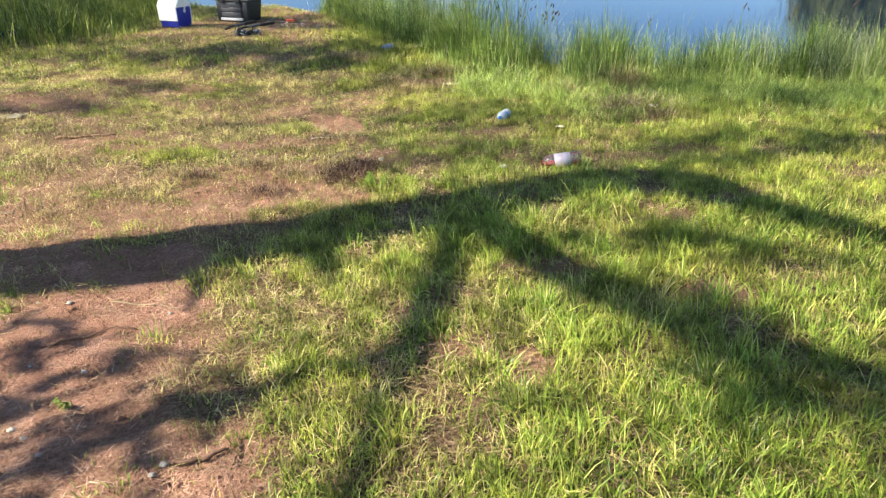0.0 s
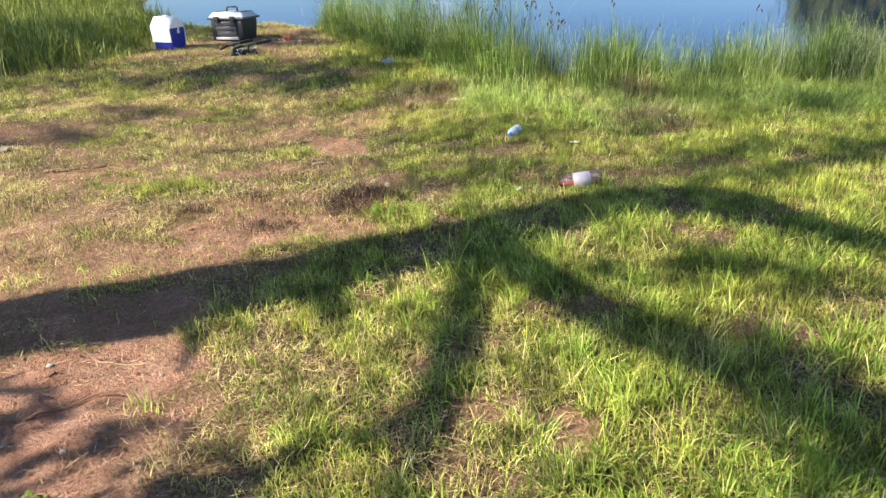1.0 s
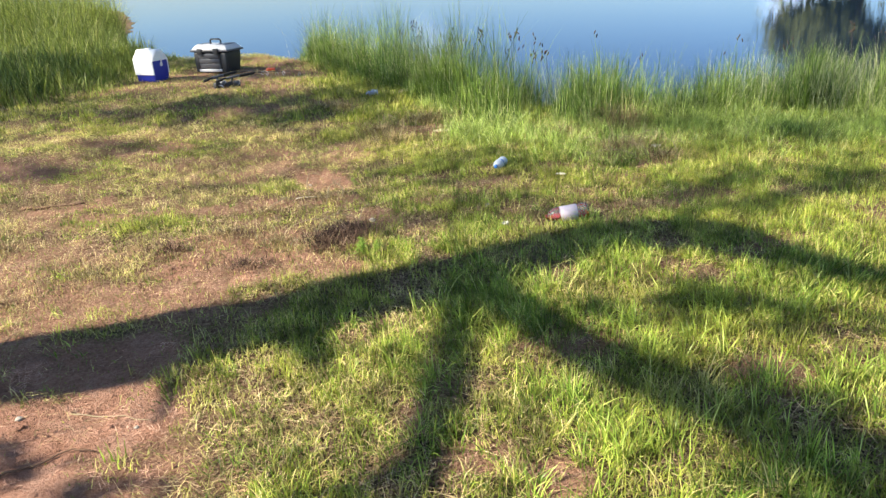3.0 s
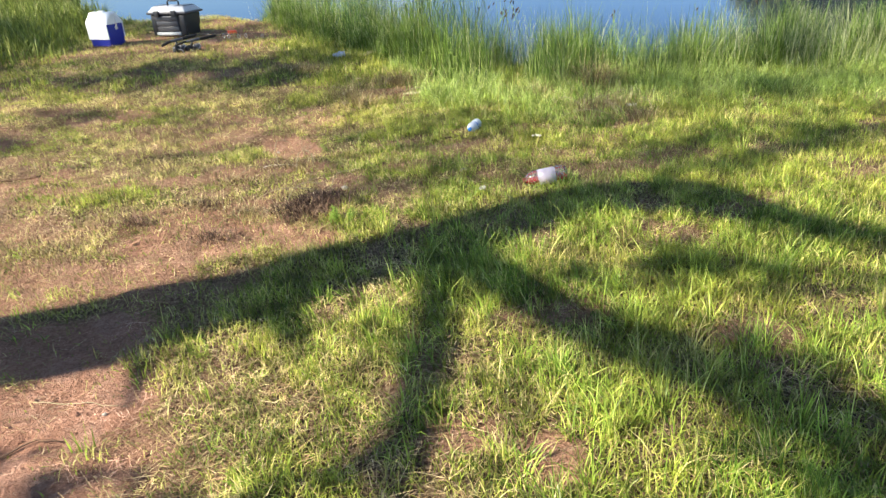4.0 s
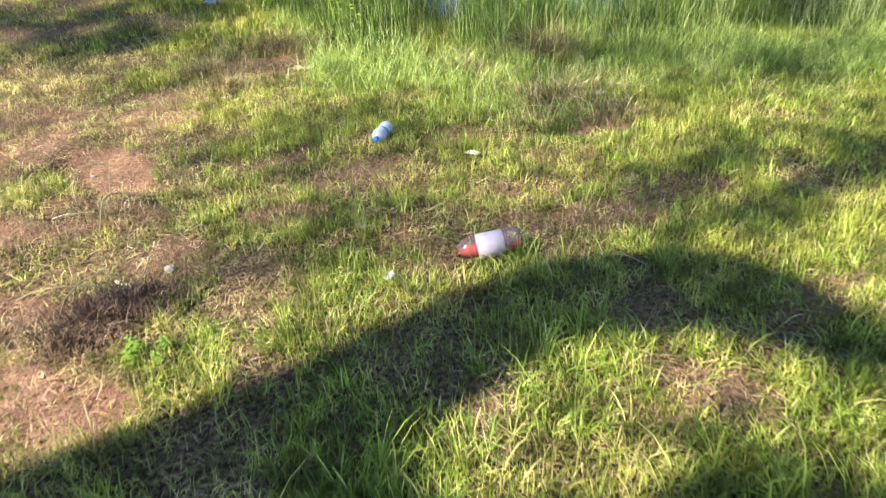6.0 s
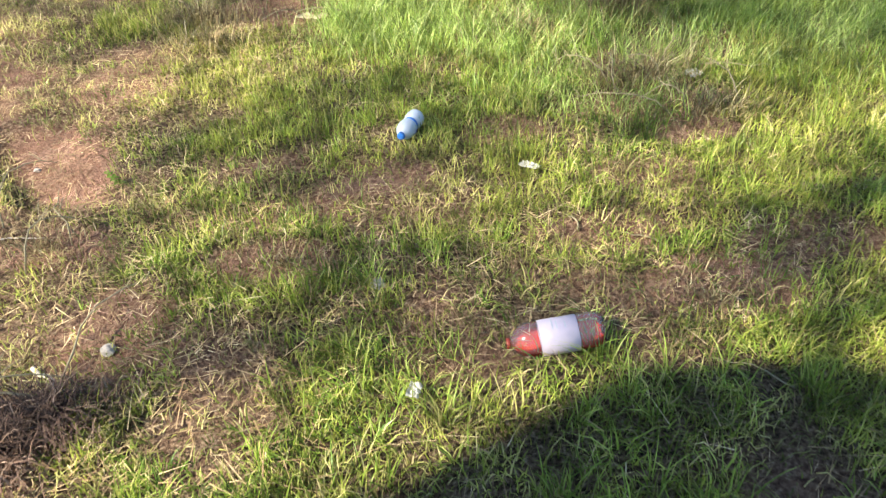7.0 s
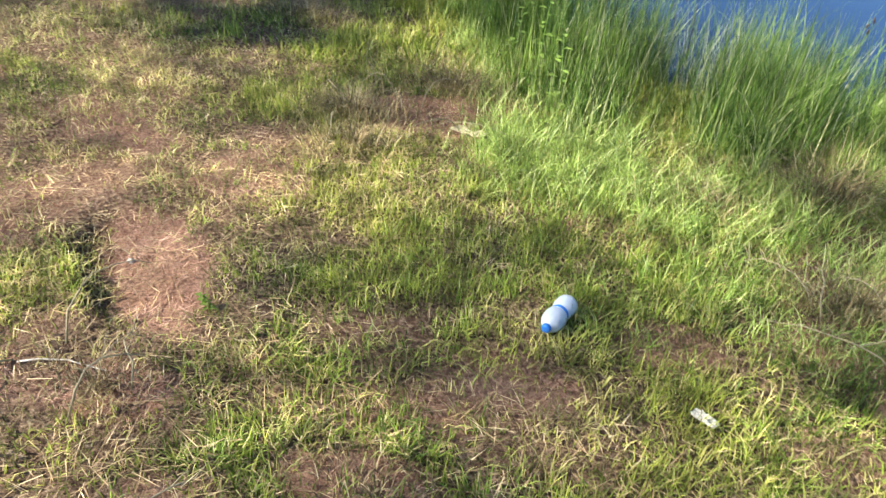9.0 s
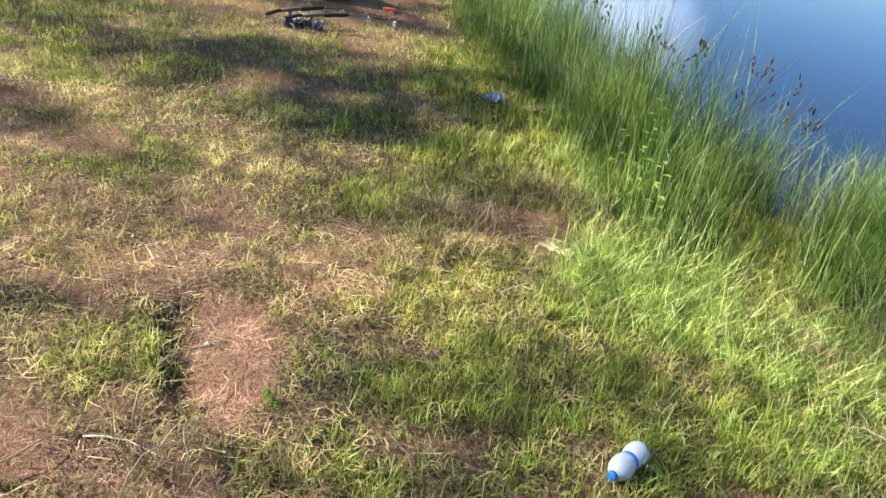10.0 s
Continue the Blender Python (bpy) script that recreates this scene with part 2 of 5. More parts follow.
TWIG = plain("dead_twig", (0.15, 0.09, 0.06), 0.9, 0.1, 30, 0.4, 0.3)
PALE = plain("bleached_wood", (0.62, 0.55, 0.46), 0.85, 0.15, 30, 0.25, 0.3)
WHITE = plain("white_plastic", (0.80, 0.80, 0.79), 0.42, 0.45, 20, 0.06)
BLUE = plain("blue_plastic", (0.018, 0.03, 0.30), 0.4, 0.45, 20, 0.15)
BLACK = plain("black_plastic", (0.03, 0.03, 0.033), 0.5, 0.45, 20, 0.3)
GREY = plain("grey_plastic", (0.47, 0.48, 0.5), 0.5, 0.4, 20, 0.12)
SMOKE = plain("dark_grey_plastic", (0.075, 0.075, 0.085), 0.35, 0.5, 20, 0.25)
STEEL = plain("bare_metal", (0.55, 0.55, 0.56), 0.3, 0.5, 30, 0.15, 0.03, 0.9)
CORK = plain("rod_grip_foam", (0.03, 0.028, 0.026), 0.8, 0.2, 40, 0.3)
ORANGE = plain("orange_plastic", (0.75, 0.09, 0.03), 0.45, 0.4, 20, 0.12)
RED = plain("red_plastic", (0.20, 0.03, 0.015), 0.45, 0.4, 20, 0.15)
PAPER = plain("crumpled_paper", (0.60, 0.57, 0.50), 0.85, 0.15, 18, 0.12, 0.4)
CARD = plain("weathered_card", (0.60, 0.52, 0.33), 0.9, 0.1, 18, 0.2, 0.4)
LABEL = plain("pink_white_label", (0.55, 0.47, 0.53), 0.45, 0.35, 22, 0.07)
PET = thin_plastic("clear_bottle", (0.97, 0.93, 0.94))
JUICE = clear_plastic("red_drink", (0.58, 0.032, 0.009), 0.08, 0.0, 1.34)
MILKY = clear_plastic("misted_bottle", (0.56, 0.61, 0.68), 0.35, 0.25)
SKY_BLUE = plain("blue_label", (0.03, 0.16, 0.52), 0.4, 0.4, 25, 0.15)
STONE = plain("pale_stone", (0.37, 0.33, 0.28), 0.9, 0.1, 15, 0.25, 0.5)


# ---- lie of the land ----
RNG = np.random.default_rng(7)


def lattice(x, y, scale, seed):
    """Smooth value noise between 0 and 1."""
    g = np.random.default_rng(seed).random((64, 64))
    u, v = np.asarray(x) * scale + 100.0, np.asarray(y) * scale + 100.0
    i, j = np.floor(u).astype(int), np.floor(v).astype(int)
    a, b = u - i, v - j
    a, b = a * a * (3 - 2 * a), b * b * (3 - 2 * b)
    i0, i1, j0, j1 = i % 64, (i + 1) % 64, j % 64, (j + 1) % 64
    return (g[i0, j0] * (1 - a) + g[i1, j0] * a) * (1 - b) + (g[i0, j1] * (1 - a) + g[i1, j1] * a) * b


def layered(x, y, scale, seed):
    return 0.55 * lattice(x, y, scale, seed) + 0.3 * lattice(x, y, scale * 2.3, seed + 1) + 0.15 * lattice(x, y, scale * 5.1, seed + 2)


def ease(v):
    v = np.clip(v, 0, 1)
    return v * v * (3 - 2 * v)


SHORE_X = (-400, -60, -20, -12, -8.5, -6.5, -5, -3, -1.7, -0.7, 0.2, 1.2, 2.5, 5, 7, 9, 12, 14.6, 16, 20, 60, 400)
SHORE_Y = (122, 90, 44, 27, 18, 14, 12.8, 12.4, 11.6, 9.8, 8.3, 7.5, 7.2, 7.4, 8.6, 11.5, 18, 28, 40, 60, 90, 122)
FAR_Y, WATER_Z = 330.0, -0.22


def inland(x, y):
    """About how far a place lies from the water's edge; negative in the lake."""
    x, y = np.asarray(x, float), np.asarray(y, float)
    slope = (np.interp(x + 0.3, SHORE_X, SHORE_Y) - np.interp(x - 0.3, SHORE_X, SHORE_Y)) / 0.6
    near = (np.interp(x, SHORE_X, SHORE_Y) - y) / np.sqrt(1 + slope**2) + 0.35 * (lattice(x, y, 0.9, 5) - 0.5)
    return np.maximum(near, y - FAR_Y)


# bare and thin places: x, y, half-length, half-width, turn in degrees, how bare
BARE = [
    (-1.25, 1.25, 0.66, 0.8, 0, 1), (-0.62, 0.8, 0.36, 0.36, 0, 0.9), (-0.98, 1.85, 0.26, 0.22, 0, 1), (-1.85, 1.6, 0.6, 0.5, 0, 0.75),
    (-0.75, 4.64, 0.35, 0.14, -50, 1), (-1.26, 2.20, 0.36, 0.24, 15, 0.95), (-1.9, 2.25, 0.5, 0.3, 0, 0.75), (-2.6, 9.3, 1.2, 0.45, 0, 0.8), (-3, 8.6, 1.1, 0.5, 0, 0.55), (-0.52, 3.42, 0.22, 0.2, 0, 0.79), (-1, 3.36, 0.38, 0.22, -8, 0.71), (-1.5, 2.72, 0.68, 0.24, 0, 0.71),
    (-2.3, 4.2, 0.27, 0.16, 0, 0.62), (-3.25, 5.2, 0.64, 0.36, -20, 0.71), (-2.35, 5.66, 0.38, 0.2, 0, 0.59), (-0.12, 6.05, 0.42, 0.24, 25, 0.9),
    (0.1, 4.24, 0.26, 0.1, 10, 0.45), (0.08, 4.00, 0.18, 0.11, 0, 0.85), (1.5, 4.6, 0.17, 0.09, 10, 0.8), (-0.60, 4.14, 0.18, 0.10, 10, 0.85), (1.3, 3.8, 0.22, 0.13, 0, 0.7), (1.24, 2.02, 0.14, 0.1, 0, 0.7),
    (0.6, 2.28, 0.18, 0.12, 0, 0.55), (1.42, 4.82, 0.32, 0.15, 0, 0.75), (0.22, 1.62, 0.11, 0.09, 0, 0.7), (0.46, 1.5, 0.09, 0.11, 0, 0.85),
    (1.64, 3.98, 0.25, 0.12, 0, 0.55), (-0.3, 3.72, 0.2, 0.2, 0, 0.59), (-0.66, 5.2, 0.2, 0.14, 0, 0.59), (-1.47, 4.8, 0.34, 0.2, 10, 0.5),
    (-2.1, 3.3, 0.59, 0.3, 0, 0.5), (-3.9, 8.3, 0.8, 0.2, -5, 0.6), (-2.6, 9.6, 1, 0.7, 0, 0.5), (-2.2, 11, 1.1, 0.8, 0, 0.55), (-1.9, 7, 0.5, 0.3, 0, 0.5),
    (-0.8, 3.43, 0.47, 0.2, 0, 0.85), (-0.85, 3.08, 0.50, 0.22, 8, 0.9), (-0.42, 3.02, 0.28, 0.14, 10, 0.88), (-1.1, 2.8, 0.3, 0.15, 0, 0.8), (-1.9, 2.78, 0.59, 0.25, 0, 0.74), (-2, 3.9, 0.42, 0.15, 0, 0.66), (-1.4, 5.45, 0.42, 0.15, -10, 0.59), (-2.9, 5.9, 0.42, 0.15, 0, 0.62), (-1.2, 4.05, 0.34, 0.12, 10, 0.59),
    (0.78, 4.68, 0.16, 0.1, 0, 0.5), (0.98, 4.05, 0.2, 0.12, 0, 0.55), (0.35, 4.42, 0.2, 0.12, 0, 0.5), (1.25, 4.36, 0.2, 0.1, 0, 0.5), (0.1, 2, 0.1, 0.25, 0, 0.4), (1.12, 2.86, 0.22, 0.12, 0, 0.55), (1.75, 3.2, 0.2, 0.1, 20, 0.5),
]


def bareness(x, y):
    out = np.zeros(np.shape(x))
    wob = 0.55 * (layered(x, y, 3.2, 21) - 0.5)
    for cx, cy, a, b, turn, amount in BARE:
        c, s = math.cos(radians(turn)), math.sin(radians(turn))
        u, v = ((x - cx) * c + (y - cy) * s) / a, (-(x - cx) * s + (y - cy) * c) / b
        out = np.maximum(out, amount * ease((1.25 - np.sqrt(u * u + v * v) + 1.6 * wob) / 0.5))
    return out


# places where the turf has stayed green: x, y, half-length, half-width, turn, how much
LUSH = [
    (0.0, 4.78, 0.44, 0.19, 20, 0.95), (0.32, 5.06, 0.32, 0.12, 10, 0.8), (-1.75, 3.80, 0.50, 0.17, -10, 0.85), (-1.2, 3.62, 0.25, 0.10, 0, 0.7), (-1.02, 4.5, 0.22, 0.2, 0, 0.75), (-1.8, 5.5, 0.5, 0.17, 0, 0.7), (-3.1, 6.3, 0.4, 0.15, 0, 0.7), (-0.35, 5.2, 0.3, 0.22, 20, 0.85), (-2.7, 4.9, 0.3, 0.12, 0, 0.6), (0.82, 4.08, 0.28, 0.19, -30, 0.7), (0.72, 3.42, 0.34, 0.11, 8, 0.9),
    (-2.2, 5.75, 0.50, 0.15, 0, 0.6), (-3.2, 5.8, 0.30, 0.12, 0, 0.6), (-0.4, 4.22, 0.16, 0.12, 0, 0.6), (0.85, 3.4, 0.4, 0.15, 0, 0.7), (0.55, 4.35, 0.2, 0.12, 40, 0.5),
]


def mosaic(x, y):
    """Where the turf closes up (1) and where it has worn down to litter (0)."""
    return ease((layered(x, y, 3.3, 37) - 0.36) / 0.2)


def lushness(x, y):
    """How much green grass grows: full on the near right and by the shore, thin on the trodden left."""
    right = ease((x + 1.05 - 0.06 * (y - 2)) / 1.1)
    front = ease((x + 0.85) / 0.7) * ease((3.0 - y) / 0.8)
    shore = 0.8 * ease((2.6 - inland(x, y)) / 1.2) * ease((x + 2.0) / 1.2)
    field = 0.34 + 0.66 * np.maximum(np.maximum(right, front), shore)
    field = field * (0.08 + 0.2 * right + 1.9 * layered(x, y, 1.7, 31) * (0.4 + 1.15 * ease((layered(x, y, 4.5, 36) - 0.2) / 0.6)))
    field = field * (1 - 0.26 * ease((y - 3.1) / 0.6) * ease((5.8 - y) / 0.6))
    worn = 0.26 + 0.29 * front + 0.2 * ease((2.2 - inland(x, y)) / 1.0)
    field = field * (worn + (1.15 - worn) * mosaic(x, y))
    field = np.clip(field, 0, 1)
    for cx, cy, a, b, turn, amount in LUSH:
        c, s = math.cos(radians(turn)), math.sin(radians(turn))
        u, v = ((x - cx) * c + (y - cy) * s) / a, (-(x - cx) * s + (y - cy) * c) / b
        field = np.maximum(field, amount * ease((1.35 - np.sqrt(u * u + v * v) + 0.9 * (layered(x, y, 5.0, 39) - 0.5)) / 0.7))
    return field * (1 - 0.93 * bareness(x, y))


def height(x, y):
    x, y = np.asarray(x, float), np.asarray(y, float)
    d = inland(x, y)
    z = 0.14 * ease((y - 4.5) / 4.5) * ease((0.2 - x) / 3.0)
    z = z + 0.05 * (layered(x, y, 0.8, 41) - 0.5) + 0.034 * (layered(x, y, 3.0, 51) - 0.5) + 0.032 * (layered(x, y, 8.5, 61) - 0.5) * (1 - 0.4 * ease((x + 0.5) / 0.8))
    u, v = (x + 0.77) * 0.643 - (y - 4.63) * 0.766, (x + 0.77) * 0.766 + (y - 4.63) * 0.643 + 0.10 * (layered(x, y, 5, 71) - 0.5)
    z = z - 0.062 * ease((v + 0.19) / 0.05) * ease((0.25 - v) / 0.42) * ease((0.44 - np.abs(u) + 0.3 * (lattice(x, y, 7, 72) - 0.5)) / 0.22)
    z = z * ease((d + 0.2) / 1.2) - 0.30 * (1 - ease((d + 0.15) / 1.1)) - 0.9 * (1 - ease((d + 4.0) / 4.0))
    return z + 0.5 * ease((d - 8) / 60.0) * (y > 12)


def sheet(name, xs, ys, zfun, mat):
    X, Y = np.meshgrid(xs, ys, indexing="ij")
    co = np.stack([X, Y, zfun(X, Y)], -1).reshape(-1, 3)
    nx, ny = len(xs), len(ys)
    i = (np.arange(nx - 1)[:, None] * ny + np.arange(ny - 1)).ravel()
    quads = np.stack([i, i + ny, i + ny + 1, i + 1], 1)
    me = bpy.data.meshes.new(name)
    me.vertices.add(len(co)), me.loops.add(quads.size), me.polygons.add(len(quads))
    me.vertices.foreach_set("co", co.astype(np.float32).ravel())
    me.loops.foreach_set("vertex_index", quads.astype(np.int32).ravel())
    me.polygons.foreach_set("loop_start", np.arange(0, quads.size, 4, dtype=np.int32))
    me.polygons.foreach_set("use_smooth", np.ones(len(quads), bool))
    me.update(calc_edges=True)
    me.materials.append(mat)
    return new(name, me)


def steps(lo, hi, fine, reach, count):
    """Even steps from lo to hi, then ever longer ones out to reach on both sides."""
    out = reach * (np.geomspace(1, 400, count) - 1) / 399
    return np.concatenate([lo - out[:0:-1], np.arange(lo, hi, fine), hi + out[1:]])


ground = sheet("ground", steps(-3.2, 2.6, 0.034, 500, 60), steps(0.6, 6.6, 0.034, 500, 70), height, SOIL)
at = np.zeros(len(ground.data.vertices) * 3, np.float32)
ground.data.vertices.foreach_get("co", at)
gx, gy = at[0::3].astype(float), at[1::3].astype(float)
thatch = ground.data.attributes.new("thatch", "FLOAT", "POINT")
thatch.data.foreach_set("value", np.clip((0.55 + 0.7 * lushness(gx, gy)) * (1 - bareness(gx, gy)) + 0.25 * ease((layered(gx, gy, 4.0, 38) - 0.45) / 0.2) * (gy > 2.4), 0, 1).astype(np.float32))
tagged(ground, "trodden reddish soil bank sloping to a lake", "ground", kind="structure")
water = sheet("lake_water", np.linspace(-400, 400, 61), np.linspace(4.5, 345, 60), lambda x, y: 0 * x + WATER_Z, WATER)
tagged(water, "calm blue lake water mirroring the sky", "water", kind="structure")


# ---- mesh helpers ----
def part(name, bm, mat, parent=None, label="", smooth=True):
    me = bpy.data.meshes.new(name)
    bmesh.ops.recalc_face_normals(bm, faces=bm.faces)
    bm.to_mesh(me)
    bm.free()
    me.materials.append(mat)
    if smooth:
        me.polygons.foreach_set("use_smooth", np.ones(len(me.polygons), bool))
    ob = new(name, me)
    if parent is not None:
        ob.parent = parent
    return tagged(ob, label)


def empty(name, m, label, category, group="", kind=""):
    ob = new(name)
    ob.empty_display_size = 0.05
    ob.matrix_basis = m
    return tagged(ob, label, category, group, kind)


def on_ground(x, y, lift=0.0):
    return float(height(np.array([x]), np.array([y]))[0]) + lift


def tube(bm, pts, radii, seg=8):
    """A tapered, bent rod through the points."""
    pts = [Vector(p) for p in pts]
    rings, side = [], None
    for k, p in enumerate(pts):
        way = (pts[min(k + 1, len(pts) - 1)] - pts[max(k - 1, 0)]).normalized()
        if side is None:
            side = way.orthogonal().normalized()
        side = (side - way * side.dot(way)).normalized()
        other = way.cross(side)
        rings.append([bm.verts.new(p + (side * math.cos(a) + other * math.sin(a)) * radii[k]) for a in (2 * math.pi * q / seg for q in range(seg))])
    for r0, r1 in zip(rings, rings[1:]):
        for q in range(seg):
            bm.faces.new((r0[q], r0[(q + 1) % seg], r1[(q + 1) % seg], r1[q]))
    bm.faces.new(rings[0][::-1]), bm.faces.new(rings[-1])


def lathe(bm, profile, seg=24, m=Matrix()):
    rings = [[bm.verts.new(m @ Vector((r * math.cos(a), r * math.sin(a), z))) for a in (2 * math.pi * q / seg for q in range(seg))] for r, z in profile]
    for r0, r1 in zip(rings, rings[1:]):
        for q in range(seg):
            bm.faces.new((r0[q], r0[(q + 1) % seg], r1[(q + 1) % seg], r1[q]))
    bm.faces.new(rings[0][::-1]), bm.faces.new(rings[-1])


def box(bm, size, at=(0, 0, 0), bevel=0.01, top=(1.0, 1.0), segments=2):
    """A rounded box, standing on at, whose upper face is scaled by top."""
    made = bmesh.ops.create_cube(bm, size=1.0)["verts"]
    for v in made:
        up = v.co.z > 0
        v.co = Vector((v.co.x * size[0] * (top[0] if up else 1), v.co.y * size[1] * (top[1] if up else 1), (v.co.z + 0.5) * size[2])) + Vector(at)
    if bevel:
        edges = {e for v in made for e in v.link_edges}
        bmesh.ops.bevel(bm, geom=list(edges), offset=bevel, segments=segments, profile=0.5, affect="EDGES")


def blades(name, x, y, z, h, w, azim, lean, mat, levels=2, flat=False):
    """Many blades as one mesh; each bends over towards azim by lean."""
    n = len(x)
    face = azim + RNG.uniform(0.6, 2.5, n)
    cols = []
    for k in range(levels + 1):
        t = k / levels
        out, up = h * np.sin(lean) * t ** (1.1 if flat else 1.7), h * t * np.cos(lean * (1 if flat else t))
        px, py, pz = x + out * np.cos(azim), y + out * np.sin(azim), z + up
        if k < levels:
            half = 0.5 * w * (1 - t) ** 0.5
            cols += [np.stack([px - half * np.cos(face), py - half * np.sin(face), pz], 1), np.stack([px + half * np.cos(face), py + half * np.sin(face), pz], 1)]
        else:
            cols.append(np.stack([px, py, pz], 1))
    co = np.stack(cols, 1)
    per = co.shape[1]
    loops = [np.array([2 * k, 2 * k + 1, 2 * k + 3, 2 * k + 2]) for k in range(levels - 1)] + [np.array([2 * levels - 2, 2 * levels - 1, 2 * levels])]
    pattern, sizes = np.concatenate(loops), np.array([len(q) for q in loops])
    index = (np.arange(n)[:, None] * per + pattern).ravel()
    total = np.tile(sizes, n)
    me = bpy.data.meshes.new(name)
    me.vertices.add(n * per), me.loops.add(len(index)), me.polygons.add(len(total))
    me.vertices.foreach_set("co", co.astype(np.float32).ravel())
    me.loops.foreach_set("vertex_index", index.astype(np.int32))
    me.polygons.foreach_set("loop_start", np.concatenate([[0], np.cumsum(total)[:-1]]).astype(np.int32))
    me.update(calc_edges=True)
    me.materials.append(mat)
    return new(name, me)


def scatter(count, x0, x1, y0, y1, clump=0.0, size=0.05):
    """Random places in the part of the bank that the walk looks over; some gathered into tufts."""
    x, y = RNG.uniform(x0, x1, count), RNG.uniform(y0, y1, count)
    if clump > 0:
        seeds = RNG.integers(0, max(1, count // 22), count)
        pick = RNG.random(count) < clump
        x = np.where(pick, x[seeds] + RNG.normal(0, size, count), x)
        y = np.where(pick, y[seeds] + RNG.normal(0, size, count), y)
    keep = (x > -0.95 - 0.66 * y) & (x < 1.35 + 0.56 * y) & (y > 0.25)
    return x[keep], y[keep]


def thin(x, y, chance):
    keep = RNG.random(len(x)) < chance
    return x[keep], y[keep]


# ---- grass ----
def lawn(name, count, y0, y1, tall, wide, clump=0.55):
    x, y = scatter(count, -6.5, 6.0, y0, y1, clump)
    x, y = thin(x, y, lushness(x, y) * (inland(x, y) > 0.1))
    n = len(x)
    vigour = 0.45 + 0.75 * lushness(x, y) * (0.5 + layered(x, y, 2.4, 81))
    h = tall * vigour * RNG.uniform(0.45, 1.25, n)
    w = wide * RNG.uniform(0.6, 1.3, n)
    ob = blades(name, x, y, height(x, y) - 0.006, h, w, RNG.uniform(0, 2 * math.pi, n), np.abs(RNG.normal(0.8, 0.5, n)).clip(0, 1.7), GREEN)
    return tagged(ob, "patchy yellow-green lawn grass on a lake bank", "grass", kind="stuff")


lawn("lawn_grass", 620000, 0.25, 6.4, 0.064, 0.0038)
lawn("lawn_grass", 240000, 6.4, 12.5, 0.11, 0.0080)


def rough_grass():
    """Coarser growth on the rest of the bank, beside and behind the walk."""
    x, y = RNG.normal(0.8, 3.0, 90000), RNG.normal(1.5, 2.8, 90000)
    seen = (x > -0.95 - 0.66 * y) & (x < 1.35 + 0.56 * y) & (y > 0.25)
    x, y = x[~seen], y[~seen]
    x, y = thin(x, y, 0.9 * lushness(x, y) * (inland(x, y) > 0.1))
    n = len(x)
    ob = blades("rough_grass", x, y, height(x, y) - 0.006, RNG.uniform(0.03, 0.11, n), RNG.uniform(0.014, 0.026, n), RNG.uniform(0, 6.3, n), np.abs(RNG.normal(0.8, 0.5, n)).clip(0, 1.7), GREEN)
    return tagged(ob, "rough patchy grass on the rest of the bank", "grass", kind="stuff")


rough_grass()


def tufts(count, per, tall, spread, gap, mat, label, fresh=True):
    """Longer blades growing out of common roots and falling outwards, each tuft of its own size and lean."""
    cx, cy = scatter(count, -4.5, 5.5, 0.3, 7.8)
    field = layered(cx, cy, 4.2, 86)
    open_ground = ease((field - gap) / 0.16) if fresh else ease((gap - field) / 0.2) * 0.8 + 0.2
    cx, cy = thin(cx, cy, (0.06 + 0.94 * open_ground) * lushness(cx, cy) ** 1.1 * (inland(cx, cy) > 0.4))
    m = len(cx)
    n = m * per
    size = RNG.lognormal(-0.05, 0.30, m).clip(0.4, 1.5) * (0.55 + 0.9 * layered(cx, cy, 1.2, 85)) * (1 - 0.2 * ease((cy - 3.0) / 0.8) + 0.35 * ease((cy - 4.4) / 0.8) * ease((cx - 0.5) / 0.6)) * (0.5 + 0.5 * ease((cx + 0.45) / 0.7)) * (1 - 0.12 * ease((cy - 3.0) / 0.8))
    sway, tilt, splay = 6.3 * layered(cx, cy, 1.1, 87) + RNG.normal(0, 0.9, m), RNG.uniform(0, 0.025, m), RNG.normal(0.85, 0.3, m)
    a, r = RNG.uniform(0, 6.3, n), np.abs(RNG.normal(0, spread, n))
    R = lambda v: np.repeat(v, per)
    x, y = R(cx) + r * np.cos(a), R(cy) + r * np.sin(a)
    ax, ay = np.cos(a) * 0.02 + R(tilt * np.cos(sway)) + RNG.normal(0, 0.009, n), np.sin(a) * 0.02 + R(tilt * np.sin(sway)) + RNG.normal(0, 0.009, n)
    h = tall * R(size) * RNG.uniform(0.4, 1.25, n)
    lean = (R(splay) * RNG.uniform(0.3, 1.6, n) + RNG.normal(0, 0.15, n)).clip(0.03, 1.9)
    ob = blades("grass_tufts", x, y, height(x, y) - 0.008, h, RNG.uniform(0.0028, 0.0056, n) * (1 - 0.14 * ease((y - 3.0) / 0.8)), np.arctan2(ay, ax), lean, mat, 3)
    return tagged(ob, label, "grass", kind="stuff")


tufts(36000, 14, 0.098, 0.026, 0.37, TUFT, "loose tufts of longer fresh green grass")
tufts(13000, 12, 0.080, 0.028, 0.52, SPARSE, "yellowing tufts of arching grass blades", False)


